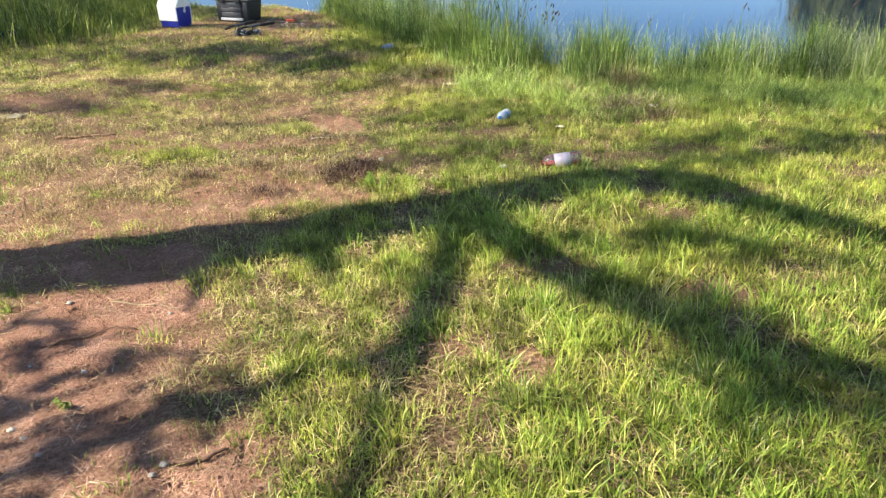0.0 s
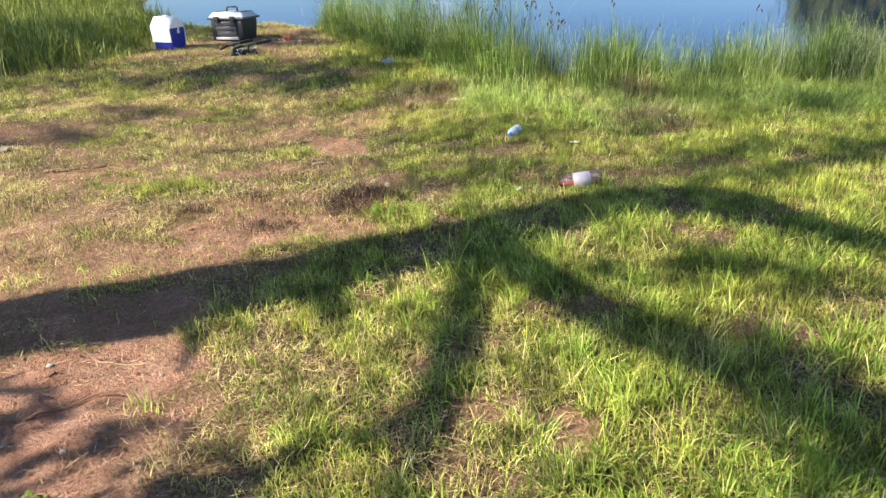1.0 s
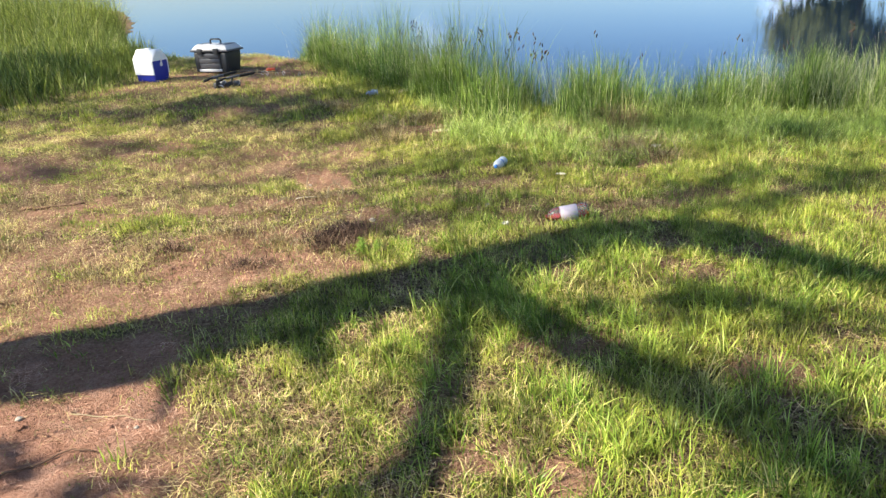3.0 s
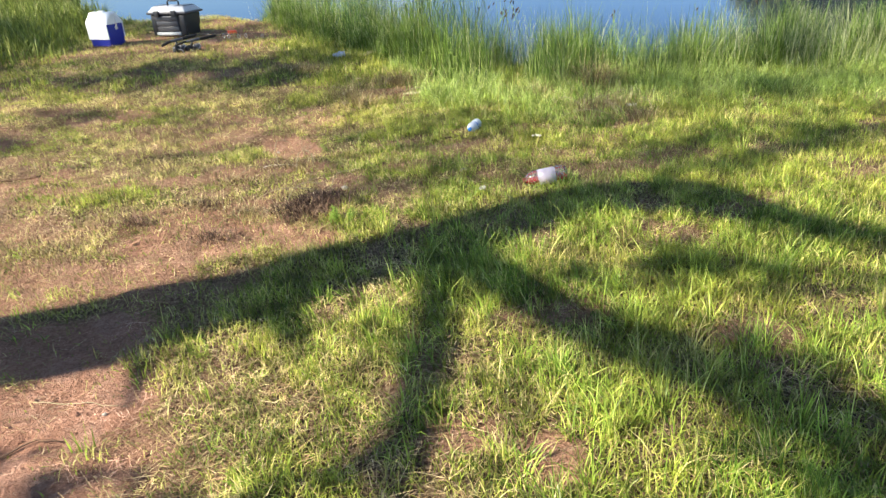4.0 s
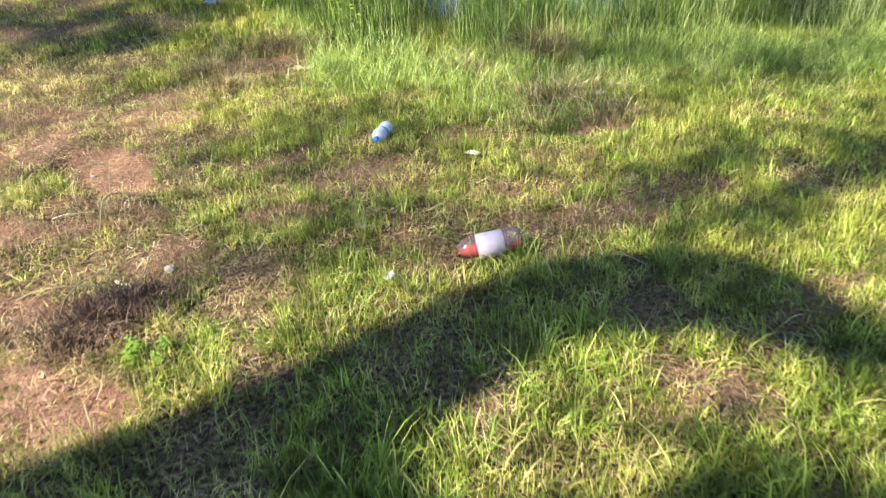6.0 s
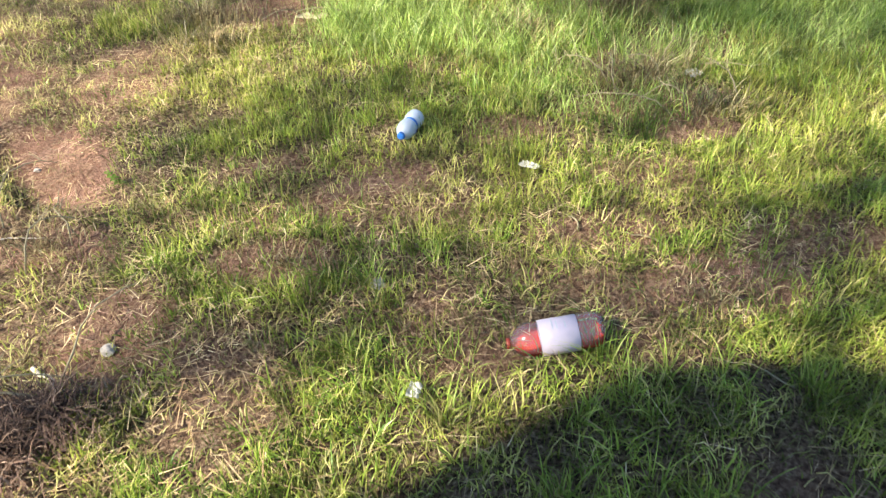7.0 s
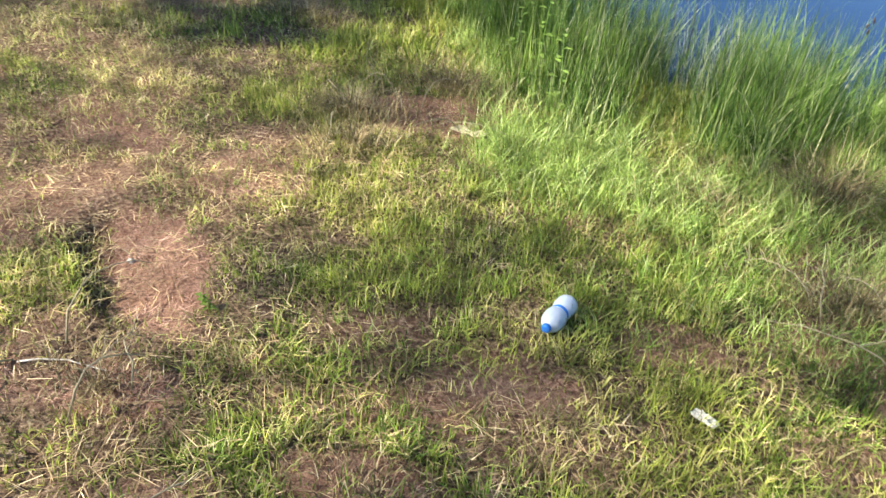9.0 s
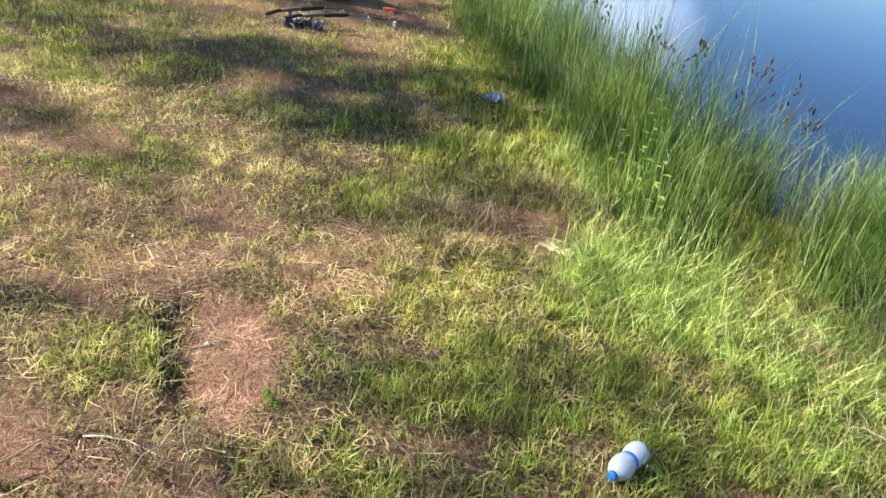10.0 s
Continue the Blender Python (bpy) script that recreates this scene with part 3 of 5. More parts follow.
def thin_grass():
    x, y = scatter(460000, -7.0, 6.0, 0.25, 12.5, 0.7, 0.035)
    left = 1 - 0.5 * ease((x + 0.3) / 1.2)
    x, y = thin(x, y, (1 - 0.95 * bareness(x, y)) * left * (1.1 - 0.4 * mosaic(x, y)) * (0.05 + 1.1 * ease((layered(x, y, 2.6, 91) - 0.38) / 0.18)) * (inland(x, y) > 0.2))
    n = len(x)
    tall = RNG.uniform(0.02, 0.075, n) * (0.6 + 1.1 * layered(x, y, 3.1, 93))
    ob = blades("dry_grass", x, y, height(x, y) - 0.004, tall, RNG.uniform(0.0017, 0.0034, n) * (1 + 0.07 * y), RNG.uniform(0, 6.3, n), np.abs(RNG.normal(1.1, 0.4, n)).clip(0, 1.6), SPARSE)
    return tagged(ob, "short drying yellowish grass over bare soil", "grass", kind="stuff")


thin_grass()


def straw():
    x, y = scatter(560000, -7.0, 6.0, 0.25, 12.0, 0.5, 0.06)
    bare = bareness(x, y)
    x, y = thin(x, y, (0.15 + 0.8 * ease((layered(x, y, 2.4, 101) - 0.38) / 0.2)) * (1.25 - 0.6 * mosaic(x, y)) * (1 - 0.55 * bare ** 2 - 0.25 * bare * (y < 2.4)) * (1 - 0.25 * ease((x + 0.6) / 1.0)) * (1 - 0.55 * ease((y - 5.5) / 2.5)) * (inland(x, y) > 0.3))
    n = len(x)
    ob = blades("dead_straw", x, y, height(x, y) + RNG.uniform(0.0, 0.034, n), 0.02 + 0.09 * RNG.random(n) ** 1.8, RNG.uniform(0.0011, 0.0024, n) * (1 + 0.08 * y), RNG.uniform(0, 6.3, n), np.abs(RNG.normal(1.5, 0.1, n)).clip(0.9, 1.58), STRAW, 2, True)
    tagged(ob, "dead straw lying on trodden soil", "straw", kind="stuff")
    x, y = scatter(380000, -4.5, 3.0, 0.4, 6.8, 0.6, 0.05)
    x, y = thin(x, y, bareness(x, y) ** 2 * (0.1 + 0.9 * ease((layered(x, y, 3.3, 103) - 0.35) / 0.3)))
    n = len(x)
    ob = blades("fallen_needles", x, y, height(x, y) + RNG.uniform(0.0, 0.008, n), RNG.uniform(0.015, 0.08, n), RNG.uniform(0.0009, 0.0019, n), RNG.uniform(0, 6.3, n), np.abs(RNG.normal(1.52, 0.07, n)).clip(1.2, 1.57), NEEDLE, 2, True)
    return tagged(ob, "reddish brown fallen needles on bare soil", "needles", kind="stuff")


straw()


def clods():
    """Crumbs of dry soil on the trodden places."""
    x, y = scatter(6500, -2.6, 0.6, 0.5, 6.6)
    x, y = thin(x, y, ease((bareness(x, y) - 0.4) / 0.4))
    z, r = height(x, y), np.abs(RNG.normal(0, 0.003, len(x))) + 0.002
    bm = bmesh.new()
    bmesh.ops.create_icosphere(bm, subdivisions=1, radius=1.0)
    co = np.array([v.co[:] for v in bm.verts])
    tri = np.array([[v.index for v in f.verts] for f in bm.faces])
    bm.free()
    pts = co[None] * (1 + RNG.uniform(-0.3, 0.3, (len(x), len(co), 1))) * r[:, None, None] * np.array((1, 1, 0.7))
    pts = (pts + np.stack([x, y, z + 0.3 * r], 1)[:, None]).reshape(-1, 3)
    faces = (tri[None] + len(co) * np.arange(len(x))[:, None, None]).reshape(-1, 3)
    me = bpy.data.meshes.new("soil_clods")
    me.from_pydata(pts.tolist(), [], faces.tolist())
    me.materials.append(SOIL)
    tagged(new("soil_clods", me), "crumbs of dry reddish soil on the ground", "soil crumbs", kind="stuff")


clods()


def dead_clump(x, y, r, count, tall, seed, label, mat=WITHER):
    """A collapsed, matted heap of withered grass."""
    g = np.random.default_rng(seed)
    a, d = g.uniform(0, 6.3, count), r * np.abs(g.normal(0, 0.55, count))
    px, py = d * np.cos(a) * 1.5, d * np.sin(a)
    ob = blades("dead_grass_clump", px, py, height(x + px, y + py) - on_ground(x, y) + g.uniform(-0.005, 0.03, count), tall * g.uniform(0.4, 1.3, count), g.uniform(0.0022, 0.0044, count), a + g.normal(0, 1.2, count), np.abs(g.normal(1.15, 0.45, count)).clip(0.1, 1.7), mat, 3)
    ob.matrix_basis = Matrix.Translation((x, y, on_ground(x, y)))
    tagged(ob, label, "dead grass", "dead grass clumps", "stuff")


for k, (x, y, r, c, h) in enumerate(((-0.48, 5.86, 0.20, 700, 0.16), (-0.08, 6.36, 0.26, 800, 0.17), (-0.36, 5.55, 0.16, 400, 0.11), (1.45, 5.02, 0.20, 500, 0.16), (1.62, 4.72, 0.16, 350, 0.10), (1.55, 5.75, 0.15, 500, 0.30), (-1.05, 7.0, 0.26, 600, 0.12), (1.0, 5.5, 0.17, 350, 0.15),
        (-0.75, 3.36, 0.2, 500, 0.06), (-1.05, 3.5, 0.22, 450, 0.05), (-1.6, 3.05, 0.25, 450, 0.05), (-2.3, 3.45, 0.25, 400, 0.05), (-1.9, 2.75, 0.25, 450, 0.05), (-0.95, 3.9, 0.18, 350, 0.05), (-2.6, 4.3, 0.3, 400, 0.06), (-0.62, 4.14, 0.14, 350, 0.05), (0.1, 3.98, 0.16, 300, 0.04), (1.22, 3.72, 0.16, 300, 0.05),)):
    dead_clump(x, y, r, c, h, 400 + k, "matted heap of withered brown grass on the bank" if h > 0.12 else "small mat of withered brown grass on soil")

for k, (x, y, r, c, h) in enumerate(((-0.45, 3.42, 0.13, 1300, 0.075), (-0.37, 3.50, 0.10, 800, 0.07), (-0.50, 3.32, 0.08, 500, 0.06), (-1.02, 3.52, 0.14, 400, 0.05), (-1.3, 3.3, 0.16, 350, 0.05), (-0.85, 3.08, 0.12, 350, 0.045))):
    dead_clump(x, y, r, c, h, 470 + k, "dark brown heap of rotted grass and twigs on straw", ROTTED)


FRONT_X = (-2.4, -1.9, -1.1, -0.45, -0.05, 0.12, 0.3, 1.4, 2.5, 4.0, 7.5)
FRONT_Y = (11.4, 10.0, 8.8, 7.6, 6.85, 6.1, 5.8, 5.6, 5.5, 5.4, 6.0)


TUSSOCKS = [(0.45, 5.55, 0.22, 0.16, 1500), (0.85, 5.5, 0.25, 0.16, 1500), (0.2, 5.75, 0.10, 0.14, 600), (2.75, 5.35, 0.24, 0.14, 2200), (3.3, 5.2, 0.3, 0.15, 2200), (2.2, 5.75, 0.2, 0.12, 1000)]


def shore_grass():
    """The band between the lawn and the water: short and fresh in front, tall and feathery behind."""
    x, y = scatter(400000, -3.0, 7.5, 4.6, 13.0, 0.75, 0.045)
    d, back = inland(x, y), y - np.interp(x, FRONT_X, FRONT_Y)
    foot = 0.25 + 0.7 * ease((x - 0.05) / 0.4)
    band = ease((back + foot + 0.9 * (layered(x, y, 1.5, 111) - 0.45)) / 0.7) * (d > -0.3) * (x > -2.4)
    x, y = thin(x, y, band * (0.02 + 1.3 * ease((layered(x, y, 3.4, 121) - 0.42) / 0.15)) * np.interp(y, (6, 8), (1, 0.7)))
    # lime green tussocks in the sun before the tall band
    tx = np.concatenate([RNG.normal(cx, sx, m) for cx, cy, sx, sy, m in TUSSOCKS])
    ty = np.concatenate([RNG.normal(cy, sy, m) for cx, cy, sx, sy, m in TUSSOCKS])
    x, y = np.concatenate([x, tx]), np.concatenate([y, ty])
    n, back = len(x), y - np.interp(x, FRONT_X, FRONT_Y)
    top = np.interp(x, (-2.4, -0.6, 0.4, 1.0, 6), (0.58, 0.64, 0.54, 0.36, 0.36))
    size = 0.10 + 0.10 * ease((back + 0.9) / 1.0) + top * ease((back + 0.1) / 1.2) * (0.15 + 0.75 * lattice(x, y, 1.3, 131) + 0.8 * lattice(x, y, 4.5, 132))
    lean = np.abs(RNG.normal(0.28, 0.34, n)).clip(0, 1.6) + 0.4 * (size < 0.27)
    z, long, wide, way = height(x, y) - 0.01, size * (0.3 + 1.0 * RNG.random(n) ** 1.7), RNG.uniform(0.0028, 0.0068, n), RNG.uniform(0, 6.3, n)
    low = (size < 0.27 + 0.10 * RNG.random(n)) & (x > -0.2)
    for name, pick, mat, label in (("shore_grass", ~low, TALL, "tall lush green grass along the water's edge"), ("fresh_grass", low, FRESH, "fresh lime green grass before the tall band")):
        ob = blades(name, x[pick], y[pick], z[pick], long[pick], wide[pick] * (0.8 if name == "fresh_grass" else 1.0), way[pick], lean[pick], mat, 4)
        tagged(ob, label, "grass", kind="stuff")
    # pale flowering stems that stand over the blades
    x, y = scatter(26000, -2.4, 7.5, 5.6, 12.0, 0.85, 0.09)
    back = y - np.interp(x, FRONT_X, FRONT_Y)
    x, y = thin(x, y, (back > 0.15) * (inland(x, y) > -0.2) * (0.15 + 0.85 * ease((lattice(x, y, 1.4, 134) - 0.4) / 0.3)))
    n = len(x)
    ob = blades("flowering_stems", x, y, height(x, y), np.interp(x, (-2.4, 0.4, 1.0), (0.78, 0.68, 0.52)) * RNG.uniform(0.6, 1.25, n), RNG.uniform(0.0016, 0.0032, n), RNG.uniform(0, 6.3, n), np.abs(RNG.normal(0.35, 0.25, n)), PLUME, 4)
    return tagged(ob, "thin pale flowering grass stems by the water", "grass", kind="stuff")


shore_grass()


def reeds():
    """The tall stand on the left bank beyond the clearing."""
    x, y = RNG.uniform(-13, -3.6, 66000), RNG.uniform(6.6, 22, 66000)
    d = inland(x, y)
    edge = np.interp(y, (6.6, 7.4, 8.6, 10.0, 11.5, 14), (-4.9, -4.35, -3.95, -3.95, -4.5, -5.5)) + 0.5 * (lattice(x, y, 1.4, 141) - 0.5)
    x, y = thin(x, y, (x < edge) * (d > -0.15) * ease((6.0 - d) / 2.0) * (x > -1.5 - 0.72 * y))
    n = len(x)
    size = (0.30 + 0.6 * layered(x, y, 0.9, 151)) * (0.6 + 0.3 * ease((y - 10.5) / 5) + 0.9 * ease((y - 11) / 4) * ease((-7.2 - x) / 2.5)) * ease((np.interp(y, (6.6, 7.4, 8.6, 10.0, 11.5, 14), (-4.9, -4.35, -3.95, -3.95, -4.5, -5.5)) - x + 0.25) / 0.8).clip(0.3, 1)
    ob = blades("reed_bed", x, y, height(x, y) - 0.02, size * RNG.uniform(0.35, 1.45, n), RNG.uniform(0.007, 0.017, n), RNG.uniform(0, 6.3, n), np.abs(RNG.normal(0.4, 0.38, n)).clip(0, 1.3), REED, 3)
    return tagged(ob, "tall green reeds and grass on the bank", "reeds", kind="stuff")


reeds()


# ---- trees ----
def shading(base, X, Y, k=0.0):
    """The place in the plane of the tree whose shade falls on (X, Y); k metres nearer to the sun."""
    rel = Vector((X - base[0], Y - base[1], 0))
    s, w = rel.dot(D) + 0.06, rel.dot(N)
    return Vector((base[0], base[1], 0)) + N * w - D * k + Vector((0, 0, (s + k) * TAN))


def leaf_cloud(bm, rnd, centre, spread, count, size):
    for _ in range(count):
        p = Vector(centre) + Vector((rnd.gauss(0, 0.5) * spread[0], rnd.gauss(0, 0.5) * spread[1], rnd.gauss(0, 0.5) * spread[2]))
        a = Vector((rnd.gauss(0, 1), rnd.gauss(0, 1), rnd.gauss(0, 1))).normalized()
        b = a.orthogonal().normalized()
        s = size * rnd.uniform(0.6, 1.4)
        bm.faces.new([bm.verts.new(p + v) for v in (-a * s, b * s * 0.45, a * s, -b * s * 0.45)])


def shade_tree(base, trunk, limbs, clumps, label, crown_top, seed):
    rnd = random.Random(seed)
    tree = empty("tree", pose(base[0], base[1], 0), label, "tree", "trees on the bank")
    inv = tree.matrix_basis.inverted()
    bm = bmesh.new()
    pts = [Vector((base[0], base[1], -0.15)), Vector((base[0], base[1], 0.35))] + [shading(base, *q[:2]) for q in trunk]
    tube(bm, [inv @ p for p in pts], [trunk[0][2] * 0.72, trunk[0][2] * 0.56] + [q[2] / 2 for q in trunk], 14)
    part("trunk", bm, BARK, tree)
    for limb in limbs:
        bm = bmesh.new()
        tube(bm, [inv @ shading(base, x, y, k) for x, y, _, k in limb], [w / 2 for _, _, w, _ in limb], 8)
        part("limb", bm, BARK, tree)
    bm = bmesh.new()
    for x, y, along, across, turn, cover, k in clumps:
        # leaves spread so that their shade fills an ellipse on the ground
        c, s = math.cos(radians(turn)), math.sin(radians(turn))
        for _ in range(int(cover * math.pi * along * across / 0.0026)):
            r, a = 1.15 * rnd.random() ** 0.6, rnd.uniform(0, 6.283)
            u, v = along * r * math.cos(a), across * r * math.sin(a)
            gx, gy = x + u * c - v * s, y + u * s + v * c
            # twigs bunch the leaves, with gaps of sky between
            if across > 0.2 and cover < 3 and rnd.random() > 0.3 + 2.6 * (noise.noise(Vector((gx * 3.1, gy * 3.1, seed))) + 0.18):
                continue
            p = shading(base, gx, gy, k + rnd.uniform(-0.5, 0.5))
            leaf_cloud(bm, rnd, inv @ p, (0.02, 0.02, 0.02), 1, 0.055)
    for px, py, pz, r in crown_top:
        leaf_cloud(bm, rnd, inv @ Vector((px, py, pz)), (r, r, r * 0.8), int(900 * r * r), 0.07)
    part("crown", bm, LEAF, tree, smooth=False)
    return tree


T1 = (-4.7, 1.2)
shade_tree(
    T1,
    [(-3.4, 1.66, 0.52), (-1.8, 2.12, 0.48), (-1.4, 2.23, 0.53), (-0.9, 2.39, 0.54), (-0.5, 2.60, 0.49), (-0.1, 2.78, 0.44), (0.3, 2.98, 0.43), (0.6, 3.14, 0.43), (0.92, 3.28, 0.43), (1.22, 3.28, 0.42), (1.48, 3.17, 0.30), (1.72, 2.88, 0.15), (2.0, 2.64, 0.11), (2.7, 2.2, 0.06)],
    [
        [(0.24, 2.92, 0.20, 0.0), (0.35, 2.62, 0.15, 0.03), (0.47, 2.40, 0.15, 0.08), (0.59, 2.19, 0.17, 0.15), (0.73, 2.03, 0.17, 0.25), (0.88, 1.87, 0.18, 0.35), (1.05, 1.72, 0.18, 0.5), (1.42, 1.48, 0.16, 0.6), (1.8, 1.22, 0.2, 0.8), (2.5, 0.75, 0.08, 1.2)],
        [(0.20, 2.90, 0.16, 0.0), (0.16, 2.48, 0.12, -0.1), (0.14, 2.22, 0.11, -0.2), (0.11, 2.02, 0.13, -0.3), (0.07, 1.80, 0.13, -0.4), (0.04, 1.60, 0.10, -0.5), (0.01, 1.38, 0.07, -0.5), (-0.01, 1.1, 0.06, -0.6), (-0.05, 0.5, 0.06, -0.7), (-0.05, -0.5, 0.03, -0.9)],
        [(-0.53, 2.50, 0.16, 0.0), (-0.43, 2.30, 0.11, 0.0), (-0.34, 2.09, 0.035, 0.05)],
        [(-0.93, 2.30, 0.09, 0.0), (-0.885, 2.06, 0.065, 0.0), (-0.862, 1.95, 0.055, 0.02), (-0.85, 1.82, 0.02, 0.03)],
        [(0.04, 1.66, 0.05, -0.5), (-0.12, 1.50, 0.05, -0.5), (-0.36, 1.38, 0.05, -0.3), (-0.55, 1.27, 0.05, 0.0), (-0.85, 1.02, 0.09, 0.2), (-1.3, 0.7, 0.06, 0.4)],
        [(2.0, 2.9, 0.05, 0.0), (3.8, 3.4, 0.04, 0.0), (5.6, 4.2, 0.03, 0.1), (6.8, 4.8, 0.02, 0.1)],
        [(1.30, 3.38, 0.06, 0.0), (1.5, 3.72, 0.03, 0.3), (1.9, 4.12, 0.03, 0.6), (2.8, 4.3, 0.03, 1.0)],
    ],
    [
        (0.96, 2.46, 0.27, 0.12, 0, 1.5, 0.3), (1.4, 2.38, 0.35, 0.21, -12, 0.6, 0.3), (1.2, 2.72, 0.26, 0.12, 0, 0.45, 0.3), (1.75, 2.1, 0.4, 0.25, 0, 0.2, 0.5), (0.56, 2.26, 0.3, 0.10, -50, 1.0, 0.2), (0.9, 1.92, 0.35, 0.15, -45, 1.3, 0.3), (1.3, 1.72, 0.42, 0.26, -35, 2.0, 0.5), (1.85, 1.45, 0.5, 0.4, -30, 1.5, 0.5), (1.45, 1.2, 0.45, 0.3, -30, 1.3, 0.5), (1.15, 1.45, 0.3, 0.21, -30, 1.2, 0.5), (1.5, 2.35, 0.35, 0.1, -20, 0.9, 0.4), (1.15, 2.55, 0.25, 0.08, -10, 0.9, 0.3), (1.85, 2.70, 0.3, 0.09, -38, 0.9, 0.2),
        (1.1, 3.27, 0.33, 0.14, 0, 1.8, 0.2), (1.8, 4.08, 0.4, 0.12, 10, 0.9, 0.3), (1.95, 3.74, 0.55, 0.10, 25, 1.6, 0.3), (2.5, 4.0, 0.5, 0.14, 22, 1.7, 0.3), (1.40, 3.25, 0.25, 0.13, 0, 1.5, 0.2), (1.80, 2.70, 0.38, 0.10, -38, 0.8, 0.3), (-0.2, 1.42, 0.3, 0.09, 25, 0.5, 0.0), (-0.5, 1.3, 0.2, 0.09, 20, 0.6, 0.0), (-1.0, 1.3, 0.4, 0.24, 20, 0.6, 0.1), (-0.75, 1.05, 0.3, 0.22, 30, 0.7, 0.1), (-1.5, 1.35, 0.4, 0.3, 0, 0.9, 0.1), (1.45, 4.7, 0.3, 0.2, 10, 0.7, 0.5), (2.6, 2.2, 0.5, 0.3, -10, 0.8, 0.8), (2.3, 4.35, 0.5, 0.12, 5, 0.7, 0.7), (2.4, 4.15, 0.5, 0.10, 5, 0.5, 0.7), (-1.2, 1.58, 0.32, 0.12, -25, 0.9, 0.2), (-0.75, 1.45, 0.2, 0.09, 0, 0.8, 0.2),
        (-0.62, 1.2, 0.25, 0.09, 40, 0.6, 0.2), (-0.95, 1.0, 0.25, 0.1, 20, 0.6, 0.2), (2.5, 1.6, 0.6, 0.3, -10, 0.6, 0.8), (3.2, 3.2, 0.5, 0.12, 0, 0.6, 0.9), (0.70, 2.45, 0.10, 0.08, -30, 0.8, 0.2),
        (3.2, 4.6, 0.5, 0.15, 0, 0.7, 0.9), (0.35, 0.4, 0.5, 0.3, 0, 0.8, 0.0), (1.3, 0.2, 0.8, 0.3, 0, 1.0, 0.2), (2.2, 0.6, 0.8, 0.3, 0, 1.0, 0.3),
    ],
    "bare-limbed lakeside tree with a thin leafy crown", [(-4.2, 2.2, 8.8, 1.0), (-5.2, 0.6, 9.0, 1.2), (-4.6, 1.4, 9.8, 1.0), (-4.3, -0.4, 8.6, 0.9)], 11,
)

